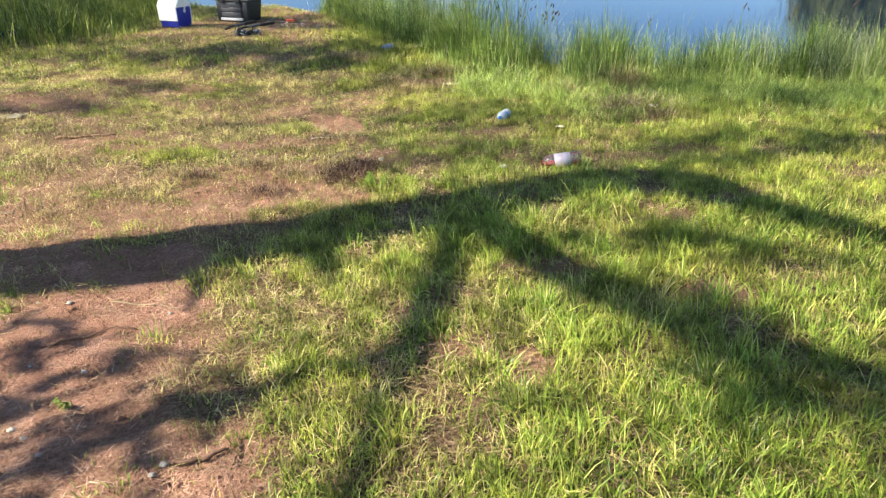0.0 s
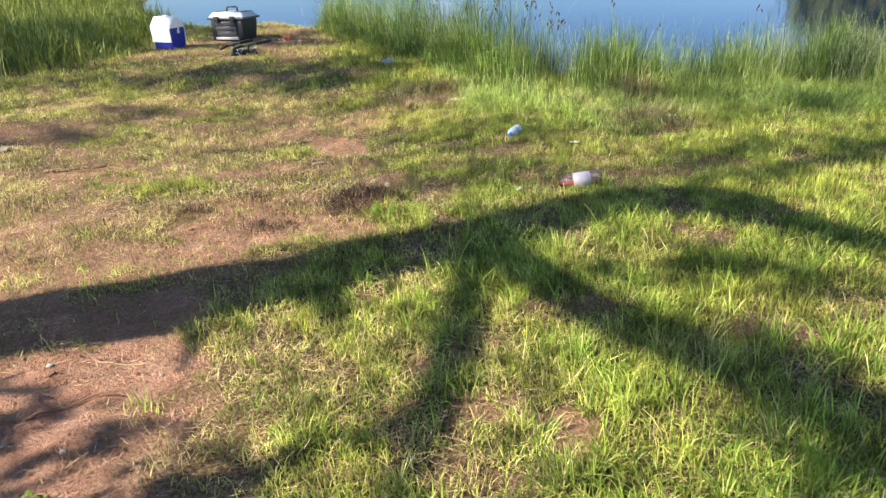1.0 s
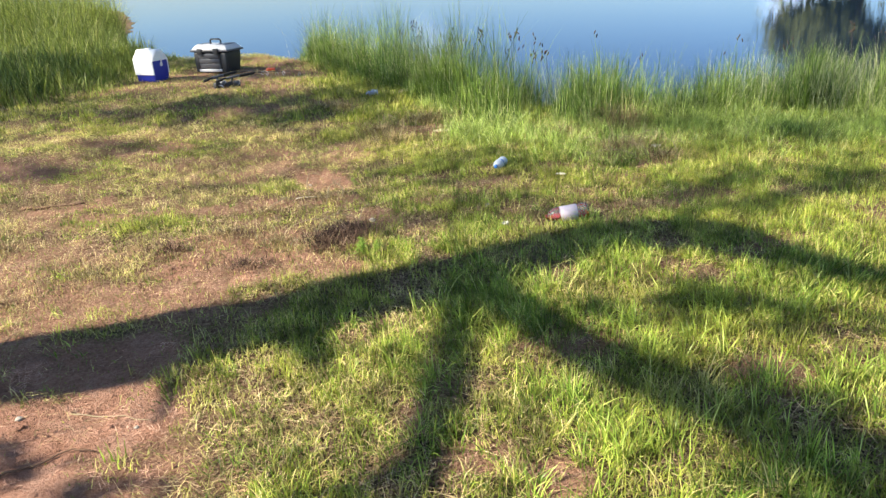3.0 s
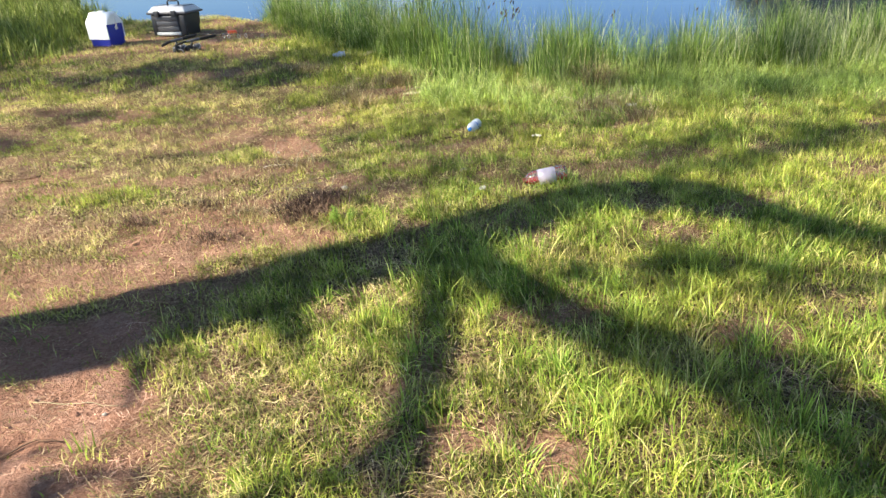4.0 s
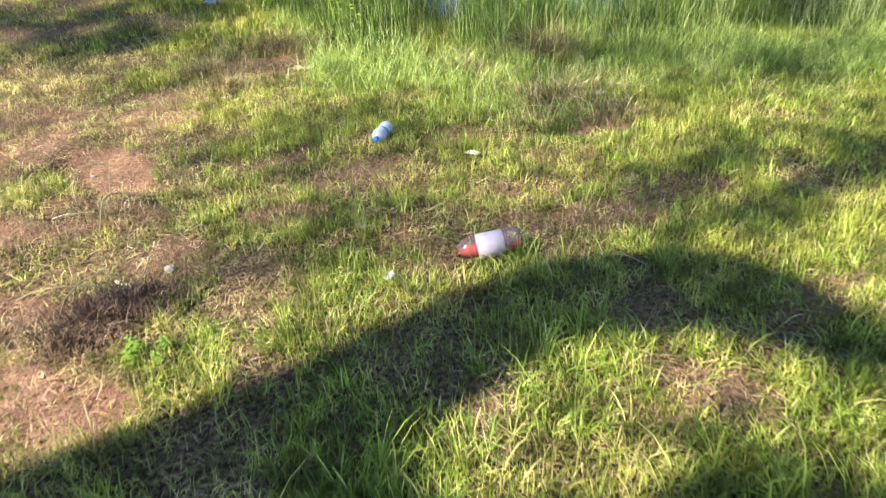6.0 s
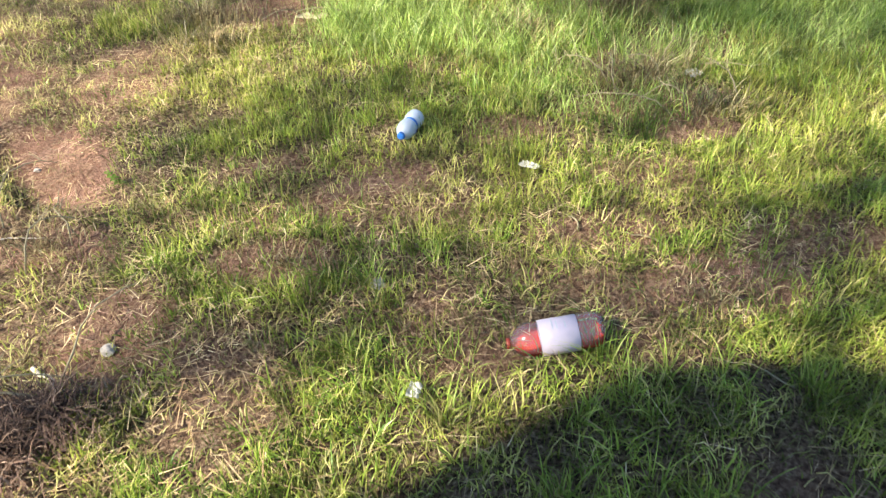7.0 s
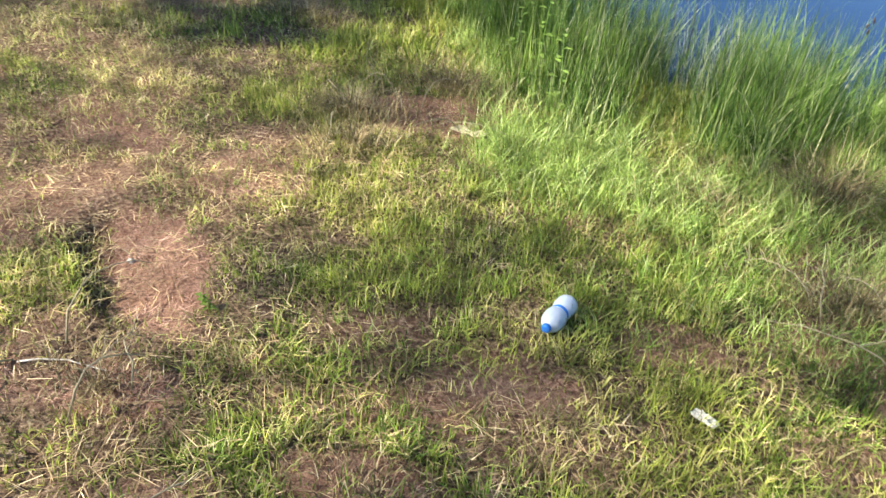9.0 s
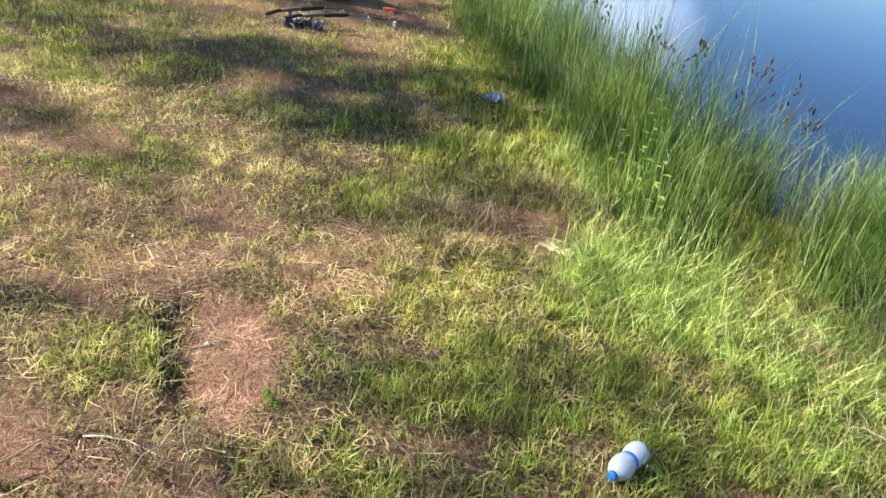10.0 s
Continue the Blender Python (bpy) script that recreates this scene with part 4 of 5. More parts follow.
T2 = (-17.6, 0.1)
shade_tree(
    T2,
    [(-10.2, 2.8, 0.46), (-8.2, 3.6, 0.34), (-6.9, 4.2, 0.24), (-5.6, 5.0, 0.14), (-4.4, 5.9, 0.07), (-3.4, 6.6, 0.04), (-2.4, 7.0, 0.03), (-1.4, 7.4, 0.015)],
    [
        [(-5.6, 5.0, 0.06, 0.0), (-3.4, 4.5, 0.03, 0.2), (-1.2, 4.15, 0.024, 0.4), (0.3, 3.95, 0.03, 0.5), (1.4, 4.1, 0.02, 0.6)],
        [(-4.9, 5.5, 0.05, 0.0), (-2.2, 4.9, 0.024, 0.2), (-0.5, 4.76, 0.024, 0.4), (0.3, 5.15, 0.02, 0.4)],
        [(-4.4, 5.9, 0.05, 0.0), (-3.2, 6.4, 0.05, 0.2), (-2.4, 6.6, 0.05, 0.4), (-1.4, 6.7, 0.03, 0.6)],
        [(-6.3, 4.6, 0.06, 0.0), (-5.6, 5.8, 0.05, 0.3), (-5.0, 7.4, 0.05, 0.5), (-5.0, 9.0, 0.03, 0.8)],
        [(-3.4, 6.6, 0.04, 0.0), (-2.2, 7.6, 0.03, 0.2), (-0.6, 8.2, 0.02, 0.4)],
    ],
    [
        (0.42, 3.88, 0.36, 0.21, -6, 1.3, 0.5), (1.5, 3.9, 0.26, 0.22, 0, 1.9, 0.5), (-0.15, 3.78, 0.25, 0.1, 0, 1.1, 0.4), (0, 4.07, 0.3, 0.12, -3, 0.5, 0.5), (0.35, 3.66, 0.5, 0.1, 0, 0.95, 0.5), (1.2, 4.2, 0.5, 0.07, 8, 0.4, 0.5), (1.2, 3.8, 0.3, 0.07, 0, 0.8, 0.5),
        (-0.22, 4.74, 0.38, 0.21, 25, 1.7, 0.4), (0.10, 4.95, 0.36, 0.21, 25, 1.0, 0.4), (0.0, 4.55, 0.36, 0.21, -10, 1.0, 0.4), (0.55, 5.05, 0.24, 0.14, 10, 0.9, 0.4), (1.65, 5.65, 0.3, 0.15, 0, 1.6, 0.4), (0.62, 4.72, 0.12, 0.19, 0, 1.0, 0.4), (1.4, 5.0, 0.25, 0.19, 0, 1.0, 0.4), (0.75, 4.3, 0.12, 0.06, 60, 1.14, 0.4), (-0.5, 3.5, 0.2, 0.08, 0, 1.0, 0.4), (-0.45, 3.9, 0.2, 0.08, 0, 0.5, 0.4), (0.95, 4.75, 0.2, 0.07, 20, 0.95, 0.4),
        (0.32, 4.45, 0.42, 0.22, 10, 1.1, 0.4), (1.95, 5.4, 0.4, 0.22, 0, 1.2, 0.4), (1.5, 5.95, 0.4, 0.22, 10, 1.6, 0.4), (2.5, 6.1, 0.5, 0.22, 0, 1.5, 0.4), (2.4, 4.9, 0.6, 0.22, 8, 1.3, 0.4), (3.3, 5.4, 0.7, 0.3, 0, 1.8, 0.4), (-0.05, 3.66, 0.25, 0.12, 0, 0.6, 0.4), (0.9, 3.66, 0.36, 0.15, 0, 1.0, 0.4), (-0.3, 3.52, 0.25, 0.1, 0, 0.8, 0.4),
        (-3.7, 7.2, 1.0, 0.36, 6, 1.5, 0.4), (-2.0, 7.2, 0.75, 0.45, 6, 2.6, 0.4), (-1.25, 7.05, 0.62, 0.62, 0, 2.5, 0.5), (-1.35, 6.35, 0.4, 0.3, 0, 1.4, 0.4), (-2.2, 6.5, 0.5, 0.22, -10, 1.2, 0.4), (-0.75, 7.35, 0.4, 0.3, 20, 1.6, 0.4), (0.4, 8.7, 0.7, 0.5, 0, 2.2, 0.6), (0.9, 7.9, 0.6, 0.4, 0, 1.6, 0.6), (-0.9, 7.9, 0.5, 0.4, 0, 1.6, 0.6),
        (-0.5, 5.9, 0.55, 0.32, 20, 1.1, 0.4), (-0.05, 6.25, 0.35, 0.22, 20, 0.8, 0.4), (-1.4, 4.6, 0.34, 0.12, 20, 0.9, 0.4), (-2.7, 5.78, 0.5, 0.16, -20, 1.6, 0.4), (-0.62, 4.15, 0.3, 0.14, 10, 0.4, 0.4), (-3.3, 5.15, 0.6, 0.3, -30, 1.8, 0.4), (-1.7, 5.5, 0.5, 0.22, 0, 0.7, 0.4), (-0.9, 5.0, 0.2, 0.1, 0, 0.5, 0.4),
        (-4.7, 7.7, 0.6, 0.25, 0, 2.16, 0.5), (-1.2, 7.7, 0.3, 0.14, 20, 1.92, 0.5), (-0.4, 8.3, 0.7, 0.34, -20, 2.6, 0.5), (0.1, 7.5, 0.45, 0.32, -40, 2.4, 0.5), (0.6, 6.9, 0.4, 0.25, -30, 1.6, 0.5), (-3, 9, 1, 0.18, 5, 1.0, 0.5),
        (-2.1, 9.55, 0.7, 0.34, 8, 2.6, 0.6), (-2.75, 9.25, 0.35, 0.16, 0, 2.2, 0.6), (-3.2, 9.75, 0.3, 0.19, 0, 2.2, 0.6), (-2.1, 10.1, 0.5, 0.3, 0, 2.4, 0.6), (-3.4, 7.9, 0.6, 0.22, 8, 1.0, 0.6), (-2.9, 8.35, 0.9, 0.26, 8, 0.9, 0.6), (-4.4, 7.7, 0.6, 0.3, 0, 1.2, 0.6), (-2.2, 9.05, 0.6, 0.2, 8, 1.3, 0.6), (-1.1, 9.15, 0.6, 0.3, -20, 2.4, 0.6), (-3.5, 10.8, 0.6, 0.5, 0, 2.9, 0.6), (-1.6, 7.6, 0.9, 0.45, 6, 2.8, 0.5), (-2.7, 6.9, 0.9, 0.4, 6, 1.6, 0.5), (-0.9, 6.6, 0.6, 0.5, 20, 1.1, 0.5), (-1.7, 6.7, 0.8, 0.28, -5, 1.0, 0.5), (-2.5, 7.6, 0.6, 0.25, 0, 1.0, 0.5),
        (-4.2, 10.5, 0.6, 0.6, 0, 2.6, 0.6), (-4.15, 9.75, 0.26, 0.3, 0, 2.4, 0.6), (-5.1, 10.9, 0.9, 0.6, 0, 2.4, 0.6), (-1.6, 9.9, 0.5, 0.5, 0, 2.0, 0.6), (2.4, 6.2, 0.5, 0.22, 0, 1.6, 0.6), (3.6, 6.0, 0.5, 0.3, 0, 1.6, 0.6), (1.5, 6.6, 0.4, 0.2, 10, 1.4, 0.6), (3.0, 6.3, 0.7, 0.3, 0, 1.5, 0.6), (4.3, 6.4, 0.7, 0.3, 0, 1.6, 0.6), (2.2, 5.6, 0.4, 0.2, 0, 1.0, 0.6),
        (-5.3, 8.8, 0.9, 0.8, 0, 2.95, 0.6), (-6.2, 10.3, 1.2, 0.9, 0, 2.95, 0.6), (-4.6, 8.6, 0.5, 0.5, 0, 2.95, 0.6), (-5.2, 8.1, 0.9, 0.5, 0, 2.95, 0.6), (-4.6, 9.7, 0.5, 0.5, 0, 2.95, 0.6), (-5.8, 9.5, 0.8, 0.6, 0, 2.95, 0.6), (-4.1, 9.0, 0.3, 0.4, 0, 2.9, 0.6), (-3.85, 10.4, 0.5, 0.5, 0, 2.9, 0.6), (-4.3, 11.2, 0.8, 0.4, 0, 2.9, 0.6), (-2.8, 5.55, 0.25, 0.07, 0, 1.44, 0.3), (-1.6, 5.15, 0.3, 0.07, 10, 1.2, 0.3), (-3.6, 4.95, 0.4, 0.09, 0, 1.68, 0.3),
        (-0.95, 5.6, 0.25, 0.07, 0, 1.2, 0.3), (1.6, 5.35, 0.3, 0.1, 0, 0.95, 0.5), (2.6, 5.2, 0.4, 0.14, 0, 1.14, 0.5), (0.6, 7.1, 0.6, 0.3, 0, 1.14, 0.5), (-0.3, 6.35, 0.25, 0.1, 20, 1.14, 0.4),
    ],
    "tall slender lakeside tree with an open leafy crown", [(-17.4, 1.0, 8.2, 0.9), (-17.9, -0.9, 7.6, 0.9), (-18.4, 0.6, 7.9, 0.9), (-17.2, -0.2, 8.6, 0.9)], 12,
)


def bank_tree(x, y, tall, wide, seed):
    rnd = random.Random(seed)
    z = on_ground(x, y)
    tree = empty("tree", pose(x, y, z), "leafy green tree leaning over the far water", "tree", "trees across the water")
    bm = bmesh.new()
    lean = Vector((rnd.uniform(-0.1, 0.1), rnd.uniform(-0.1, 0.1), 1))
    tube(bm, [lean * (tall * t) + Vector((0.15 * math.sin(5 * t), 0, -0.2 * (t == 0))) for t in (0, 0.15, 0.35, 0.55, 0.75, 0.92)], [0.24, 0.19, 0.16, 0.12, 0.07, 0.03], 9)
    part("trunk", bm, BARK, tree)
    bm2 = bmesh.new()
    for k in range(20):
        a, t = rnd.uniform(0, 6.28), 0.03 + 0.92 * k / 20
        out = wide * rnd.uniform(0.4, 1.0) * (1.05 - 0.7 * t)
        tip = lean * (tall * min(1.0, t + 0.1)) + Vector((math.cos(a) * out, math.sin(a) * out, 0))
        bm = bmesh.new()
        tube(bm, [lean * (tall * t * 0.85), lean * (tall * t) * 0.5 + tip * 0.5, tip], [0.07, 0.045, 0.015], 6)
        part("limb", bm, BARK, tree)
        for _ in range(3):
            leaf_cloud(bm2, rnd, tip + Vector((rnd.gauss(0, 0.35), rnd.gauss(0, 0.35), rnd.gauss(0, 0.4))) * wide * 0.4, (0.36 * wide, 0.36 * wide, 0.30 * wide), 230, 0.26)
    part("crown", bm2, WILLOW, tree, smooth=False)


for spot in ((16.9, 31.0, 10.5, 2.6, 21), (19.0, 31.5, 12.0, 3.3, 22), (21.8, 32.5, 12.5, 3.5, 23), (18.8, 35.0, 12.5, 3.3, 24), (24.6, 33.0, 12.5, 3.6, 25)):
    bank_tree(*spot)


def far_woods():
    rnd = random.Random(31)
    bm = bmesh.new()
    for k in range(300):
        x = -300 + 600 * (k + rnd.random()) / 300
        leaf_cloud(bm, rnd, (x, FAR_Y + 6 + rnd.uniform(-2, 6), 0.3 + 0.4 * rnd.random()), (1.8, 1.2, 0.35), 60, 0.3)
    ob = part("far_woods", bm, LEAF, None, smooth=False)
    return tagged(ob, "low distant green scrub along the far shore", "woods", kind="stuff")


far_woods()


# ---- the cooler ----
def cooler(m):
    w, d, h = 0.37, 0.27, 0.25
    thing = empty("cooler", m, "blue and white plastic picnic cooler with peaked lid", "cooler")
    bm = bmesh.new()
    box(bm, (w, d, h), (0, 0, 0), 0.025, (1.06, 1.06), 3)
    part("body", bm, BLUE, thing)
    bm = bmesh.new()
    # the lid's skirt hangs over both long faces and closes in a peak
    pts = [(-d * 0.55, 0.10), (d * 0.55, 0.10), (d * 0.565, 0.245), (d * 0.50, 0.285), (0.05, 0.37), (-0.05, 0.37), (-d * 0.50, 0.285), (-d * 0.565, 0.245)]
    # the white shell: skirts front and back, roof between
    for side in (-1, 1):
        box(bm, (w * 1.02, 0.016, 0.165), (0, side * d * 0.545, 0.085), 0.006)
    ring = [[bm.verts.new((x, a, b)) for a, b in pts[2:]] for x in (-w * 0.55, -w * 0.50, w * 0.50, w * 0.55)]
    for k in (0, 3):
        for v in ring[k]:
            v.co.z = 0.245 + (v.co.z - 0.245) * 0.86
            v.co.y *= 0.94
    for r0, r1 in zip(ring, ring[1:]):
        for q in range(6):
            bm.faces.new((r0[q], r0[(q + 1) % 6], r1[(q + 1) % 6], r1[q]))
    bm.faces.new(ring[0][::-1]), bm.faces.new(ring[-1])
    lid = part("lid", bm, WHITE, thing, "white peaked lid", smooth=False)
    bm = bmesh.new()
    box(bm, (0.09, 0.05, 0.012), (0, 0, 0.372), 0.004)
    part("lid_button", bm, WHITE, lid)
    bm = bmesh.new()
    tube(bm, [(-w * 0.56, 0, 0.20), (-w * 0.57, 0.02, 0.30), (-w * 0.5, 0.05, 0.345), (0, 0.06, 0.352), (w * 0.5, 0.05, 0.345), (w * 0.57, 0.02, 0.30), (w * 0.56, 0, 0.20)], [0.011] * 7, 8)
    part("handle", bm, WHITE, thing, "white swing handle")
    for side in (-1, 1):
        bm = bmesh.new()
        lathe(bm, [(0.004, 0), (0.022, 0.002), (0.022, 0.012), (0.006, 0.016)], 14, Matrix.Translation((side * w * 0.535, 0, 0.2)) @ pose(0, 0, 0, 0, 90 * side, 0))
        part("pivot", bm, WHITE, thing)
    return thing


cooler(pose(-3.70, 9.02, on_ground(-3.70, 9.02), 0, 0, -24) @ Matrix.Diagonal((0.86, 0.86, 1.06, 1)))


# ---- the tackle box ----
def tackle_box(m):
    w, d, h = 0.60, 0.34, 0.27
    thing = empty("tackle_box", m, "black fishing tackle box with pale grey lid", "tackle box")
    bm = bmesh.new()
    box(bm, (w * 0.80, d * 0.82, h), (0, 0, 0.0), 0.02, (1.14, 1.12), 3)
    body = part("body", bm, BLACK, thing)
    for k in range(3):
        bm = bmesh.new()
        box(bm, (w * 0.56, 0.02, 0.058), (-0.02, -d * 0.44 - 0.004 * k, 0.062 + 0.064 * k), 0.006)
        part("drawer", bm, SMOKE, thing, "dark smoked drawer front")
    bm = bmesh.new()
    box(bm, (w * 0.62, 0.03, 0.038), (-0.02, -d * 0.455, 0.012), 0.008)
    part("latch_bar", bm, GREY, thing, "pale grey latch bar")
    for sx in (-1, 1):
        bm = bmesh.new()
        box(bm, (0.07, 0.035, h * 0.92), (sx * w * 0.37, -d * 0.43, 0.01), 0.01, (1.1, 1.0))
        part("corner_post", bm, BLACK, thing)
    bm = bmesh.new()
    box(bm, (w * 1.02, d * 1.06, 0.028), (0, 0, h), 0.01, (1.0, 1.0))
    part("rim", bm, SMOKE, thing, "dark grey rim")
    bm = bmesh.new()
    box(bm, (w * 0.99, d * 1.02, 0.065), (0, 0, h + 0.026), 0.016, (0.80, 0.72), 3)
    lid = part("lid", bm, GREY, thing, "pale grey sloping lid")
    for sx in (-1, 1):
        bm = bmesh.new()
        box(bm, (w * (0.26 if sx > 0 else 0.14), d * 0.68, 0.014), (sx * w * (0.27 if sx > 0 else 0.32), 0, h + 0.083), 0.005, (0.9, 0.9))
        part("lid_tray", bm, SMOKE, lid, "smoked clear lid tray")
        bm = bmesh.new()
        box(bm, (0.075, 0.022, 0.075), (sx * w * 0.22 - 0.01, -d * 0.54, h - 0.03), 0.006)
        part("latch", bm, BLACK, thing)
    bm = bmesh.new()
    tube(bm, [(-0.085, 0, h + 0.08), (-0.085, 0, h + 0.135), (-0.07, 0, h + 0.15), (0.07, 0, h + 0.15), (0.085, 0, h + 0.135), (0.085, 0, h + 0.08)], [0.011] * 6, 8)
    part("handle", bm, BLACK, thing)
    return thing


tackle_box(pose(-3.03, 9.62, on_ground(-3.03, 9.62), 0, 0, -21))


# ---- rod and reel ----
def fishing_rod(m):
    thing = empty("fishing_rod", m, "black spinning rod with silver and black reel", "fishing rod")
    bm = bmesh.new()
    tube(bm, [(-0.22, 0, 0.12), (-0.21, 0, 0.12), (-0.12, 0, 0.14), (-0.10, 0, 0.14)], [0.007, 0.012, 0.012, 0.009], 10)
    part("rear_grip", bm, CORK, thing)
    bm = bmesh.new()
    tube(bm, [(-0.10, 0, 0.14), (0.02, 0, 0.145), (0.05, 0, 0.146)], [0.012, 0.012, 0.011], 10)
    part("reel_seat", bm, SMOKE, thing)
    bm = bmesh.new()
    tube(bm, [(0.05, 0, 0.146), (0.06, 0, 0.146), (0.22, 0, 0.15), (0.24, 0, 0.15)], [0.012, 0.016, 0.014, 0.008], 10)
    part("fore_grip", bm, CORK, thing)
    bm = bmesh.new()
    tube(bm, [(0.22, 0, 0.15), (0.45, 0.0, 0.13), (0.75, 0.02, 0.08), (1.0, 0.03, 0.03)], [0.004, 0.0028, 0.0018, 0.001], 8)
    blank = part("blank", bm, BLACK, thing)
    for x, z in ((0.40, 0.138), (0.62, 0.106), (0.84, 0.062)):
        bm = bmesh.new()
        tube(bm, [Vector((x, 0.02 * math.cos(a), z - 0.02 + 0.02 * math.sin(a))) for a in (2 * math.pi * q / 12 for q in range(13))], [0.002] * 13, 5)
        part("line_guide", bm, STEEL, blank)
    bm = bmesh.new()
    tube(bm, [(-0.03, 0, 0.14), (-0.035, 0, 0.10), (-0.04, 0, 0.075)], [0.010, 0.012, 0.018], 8)
    box(bm, (0.075, 0.05, 0.06), (-0.05, 0, 0.03), 0.015, (0.9, 0.9), 3)
    part("reel_body", bm, BLACK, thing)
    bm = bmesh.new()
    lathe(bm, [(0.014, 0), (0.032, 0.004), (0.034, 0.014), (0.024, 0.018), (0.024, 0.044), (0.031, 0.048), (0.031, 0.056), (0.010, 0.064)], 20, pose(0.0, 0, 0.06, 0, 90, 0))
    part("spool", bm, SMOKE, thing, "dark grey spool")
    bm = bmesh.new()
    tube(bm, [(0.01, 0.04, 0.06), (0.045, 0.03, 0.075), (0.06, 0, 0.095), (0.045, -0.03, 0.075), (0.01, -0.04, 0.06)], [0.003] * 5, 6)
    part("bail", bm, STEEL, thing)
    bm = bmesh.new()
    tube(bm, [(-0.05, -0.02, 0.06), (-0.05, -0.07, 0.058), (-0.04, -0.085, 0.02)], [0.006, 0.006, 0.005], 6)
    crank = part("crank", bm, STEEL, thing)
    bm = bmesh.new()
    lathe(bm, [(0.004, 0), (0.012, 0.003), (0.013, 0.02), (0.006, 0.028)], 12, pose(-0.04, -0.095, 0.014, 90, 0, 0))
    part("knob", bm, BLACK, crank)
    return thing


rod = fishing_rod(pose(-2.57, 8.20, on_ground(-2.57, 8.20) - 0.03, 0, 0, 62) @ Matrix.Scale(1.15, 4))
copy_thing(rod, pose(-2.46, 8.30, on_ground(-2.46, 8.30) - 0.03, 25, 0, 50))


def lure_box(m):
    thing = empty("lure_box", m, "small orange-red plastic lure box in the grass", "lure box")
    bm = bmesh.new()
    box(bm, (0.11, 0.07, 0.026), (0, 0, 0), 0.006)
    part("tray", bm, ORANGE, thing)
    bm = bmesh.new()
    box(bm, (0.112, 0.072, 0.010), (0, 0, 0.026), 0.004)
    part("lid", bm, ORANGE, thing)


lure_box(pose(-2.32, 9.55, on_ground(-2.32, 9.55) - 0.008, 0, 0, 12))


# ---- litter ----
def drink_bottle(m):
    """A big soft-drink bottle on its side, part full; it lies along its own z."""
    r, thing = 0.044, empty("drink_bottle", m, "half-full red soft drink bottle lying in grass", "bottle")
    prof = [(0.010, 0.004), (0.030, 0.0), (0.040, 0.008), (r, 0.022), (r, 0.056), (0.0425, 0.060), (0.0425, 0.158), (r, 0.162), (r, 0.165), (0.042, 0.185), (0.036, 0.203), (0.026, 0.216), (0.016, 0.224), (0.0135, 0.228), (0.0135, 0.236)]
    bm = bmesh.new()
    lathe(bm, prof, 32)
    for v in bm.verts:
        if v.co.z < 0.012:
            a = math.atan2(v.co.y, v.co.x)
            v.co.z += 0.006 * max(0, math.cos(5 * a))
    part("shell", bm, PET, thing, "clear plastic shell")
    bm = bmesh.new()
    lathe(bm, [(0.012, 0.003), (0.0394, 0.0085), (0.0434, 0.022), (0.0434, 0.056), (0.0419, 0.060), (0.0419, 0.158), (0.0434, 0.162), (0.0434, 0.165), (0.0414, 0.185), (0.0354, 0.203), (0.0254, 0.216), (0.0132, 0.2255)], 28)
    cut = bm.verts[:] + bm.edges[:] + bm.faces[:]
    made = bmesh.ops.bisect_plane(bm, geom=cut, plane_co=(0, -0.006, 0.11), plane_no=(0, 1, -0.04), clear_outer=True)
    bmesh.ops.contextual_create(bm, geom=[e for e in made["geom_cut"] if isinstance(e, bmesh.types.BMEdge)])
    part("drink", bm, JUICE, thing, "red drink", smooth=False)
    bm = bmesh.new()
    lathe(bm, [(0.0436, 0.0635), (0.0446, 0.064), (0.0446, 0.156), (0.0436, 0.1565)], 32)
    label = part("label", bm, LABEL, thing, "pinkish white paper label")
    for z, l in ((0.122, 0.9), (0.112, 0.55), (0.092, 0.4)):
        bm = bmesh.new()
        a0 = 1.2
        vs = [[bm.verts.new((0.0449 * math.cos(a0 + q * l / 8), 0.0449 * math.sin(a0 + q * l / 8), z + dz)) for dz in (0, 0.0035)] for q in range(9)]
        for p, q in zip(vs, vs[1:]):
            bm.faces.new((p[0], q[0], q[1], p[1]))
        part("print", bm, GREY, label, "faint grey print bar")
    bm = bmesh.new()
    lathe(bm, [(0.008, 0.226), (0.0146, 0.226), (0.0146, 0.235), (0.012, 0.2375), (0.004, 0.2375)], 20)
    part("cap", bm, RED, thing, "orange-red screw cap")
    return thing


# base end to the right, cap to the left, resting in the grass
AX = Vector((-0.23, 0.002, -0.034)).normalized()
UP = (Vector((0, 0, 1)) - AX * AX.z).normalized()
drink_bottle(Matrix.Translation((0.905, 3.622, on_ground(0.78, 3.6) + 0.050)) @ Matrix((UP.cross(AX), UP, AX)).transposed().to_4x4())


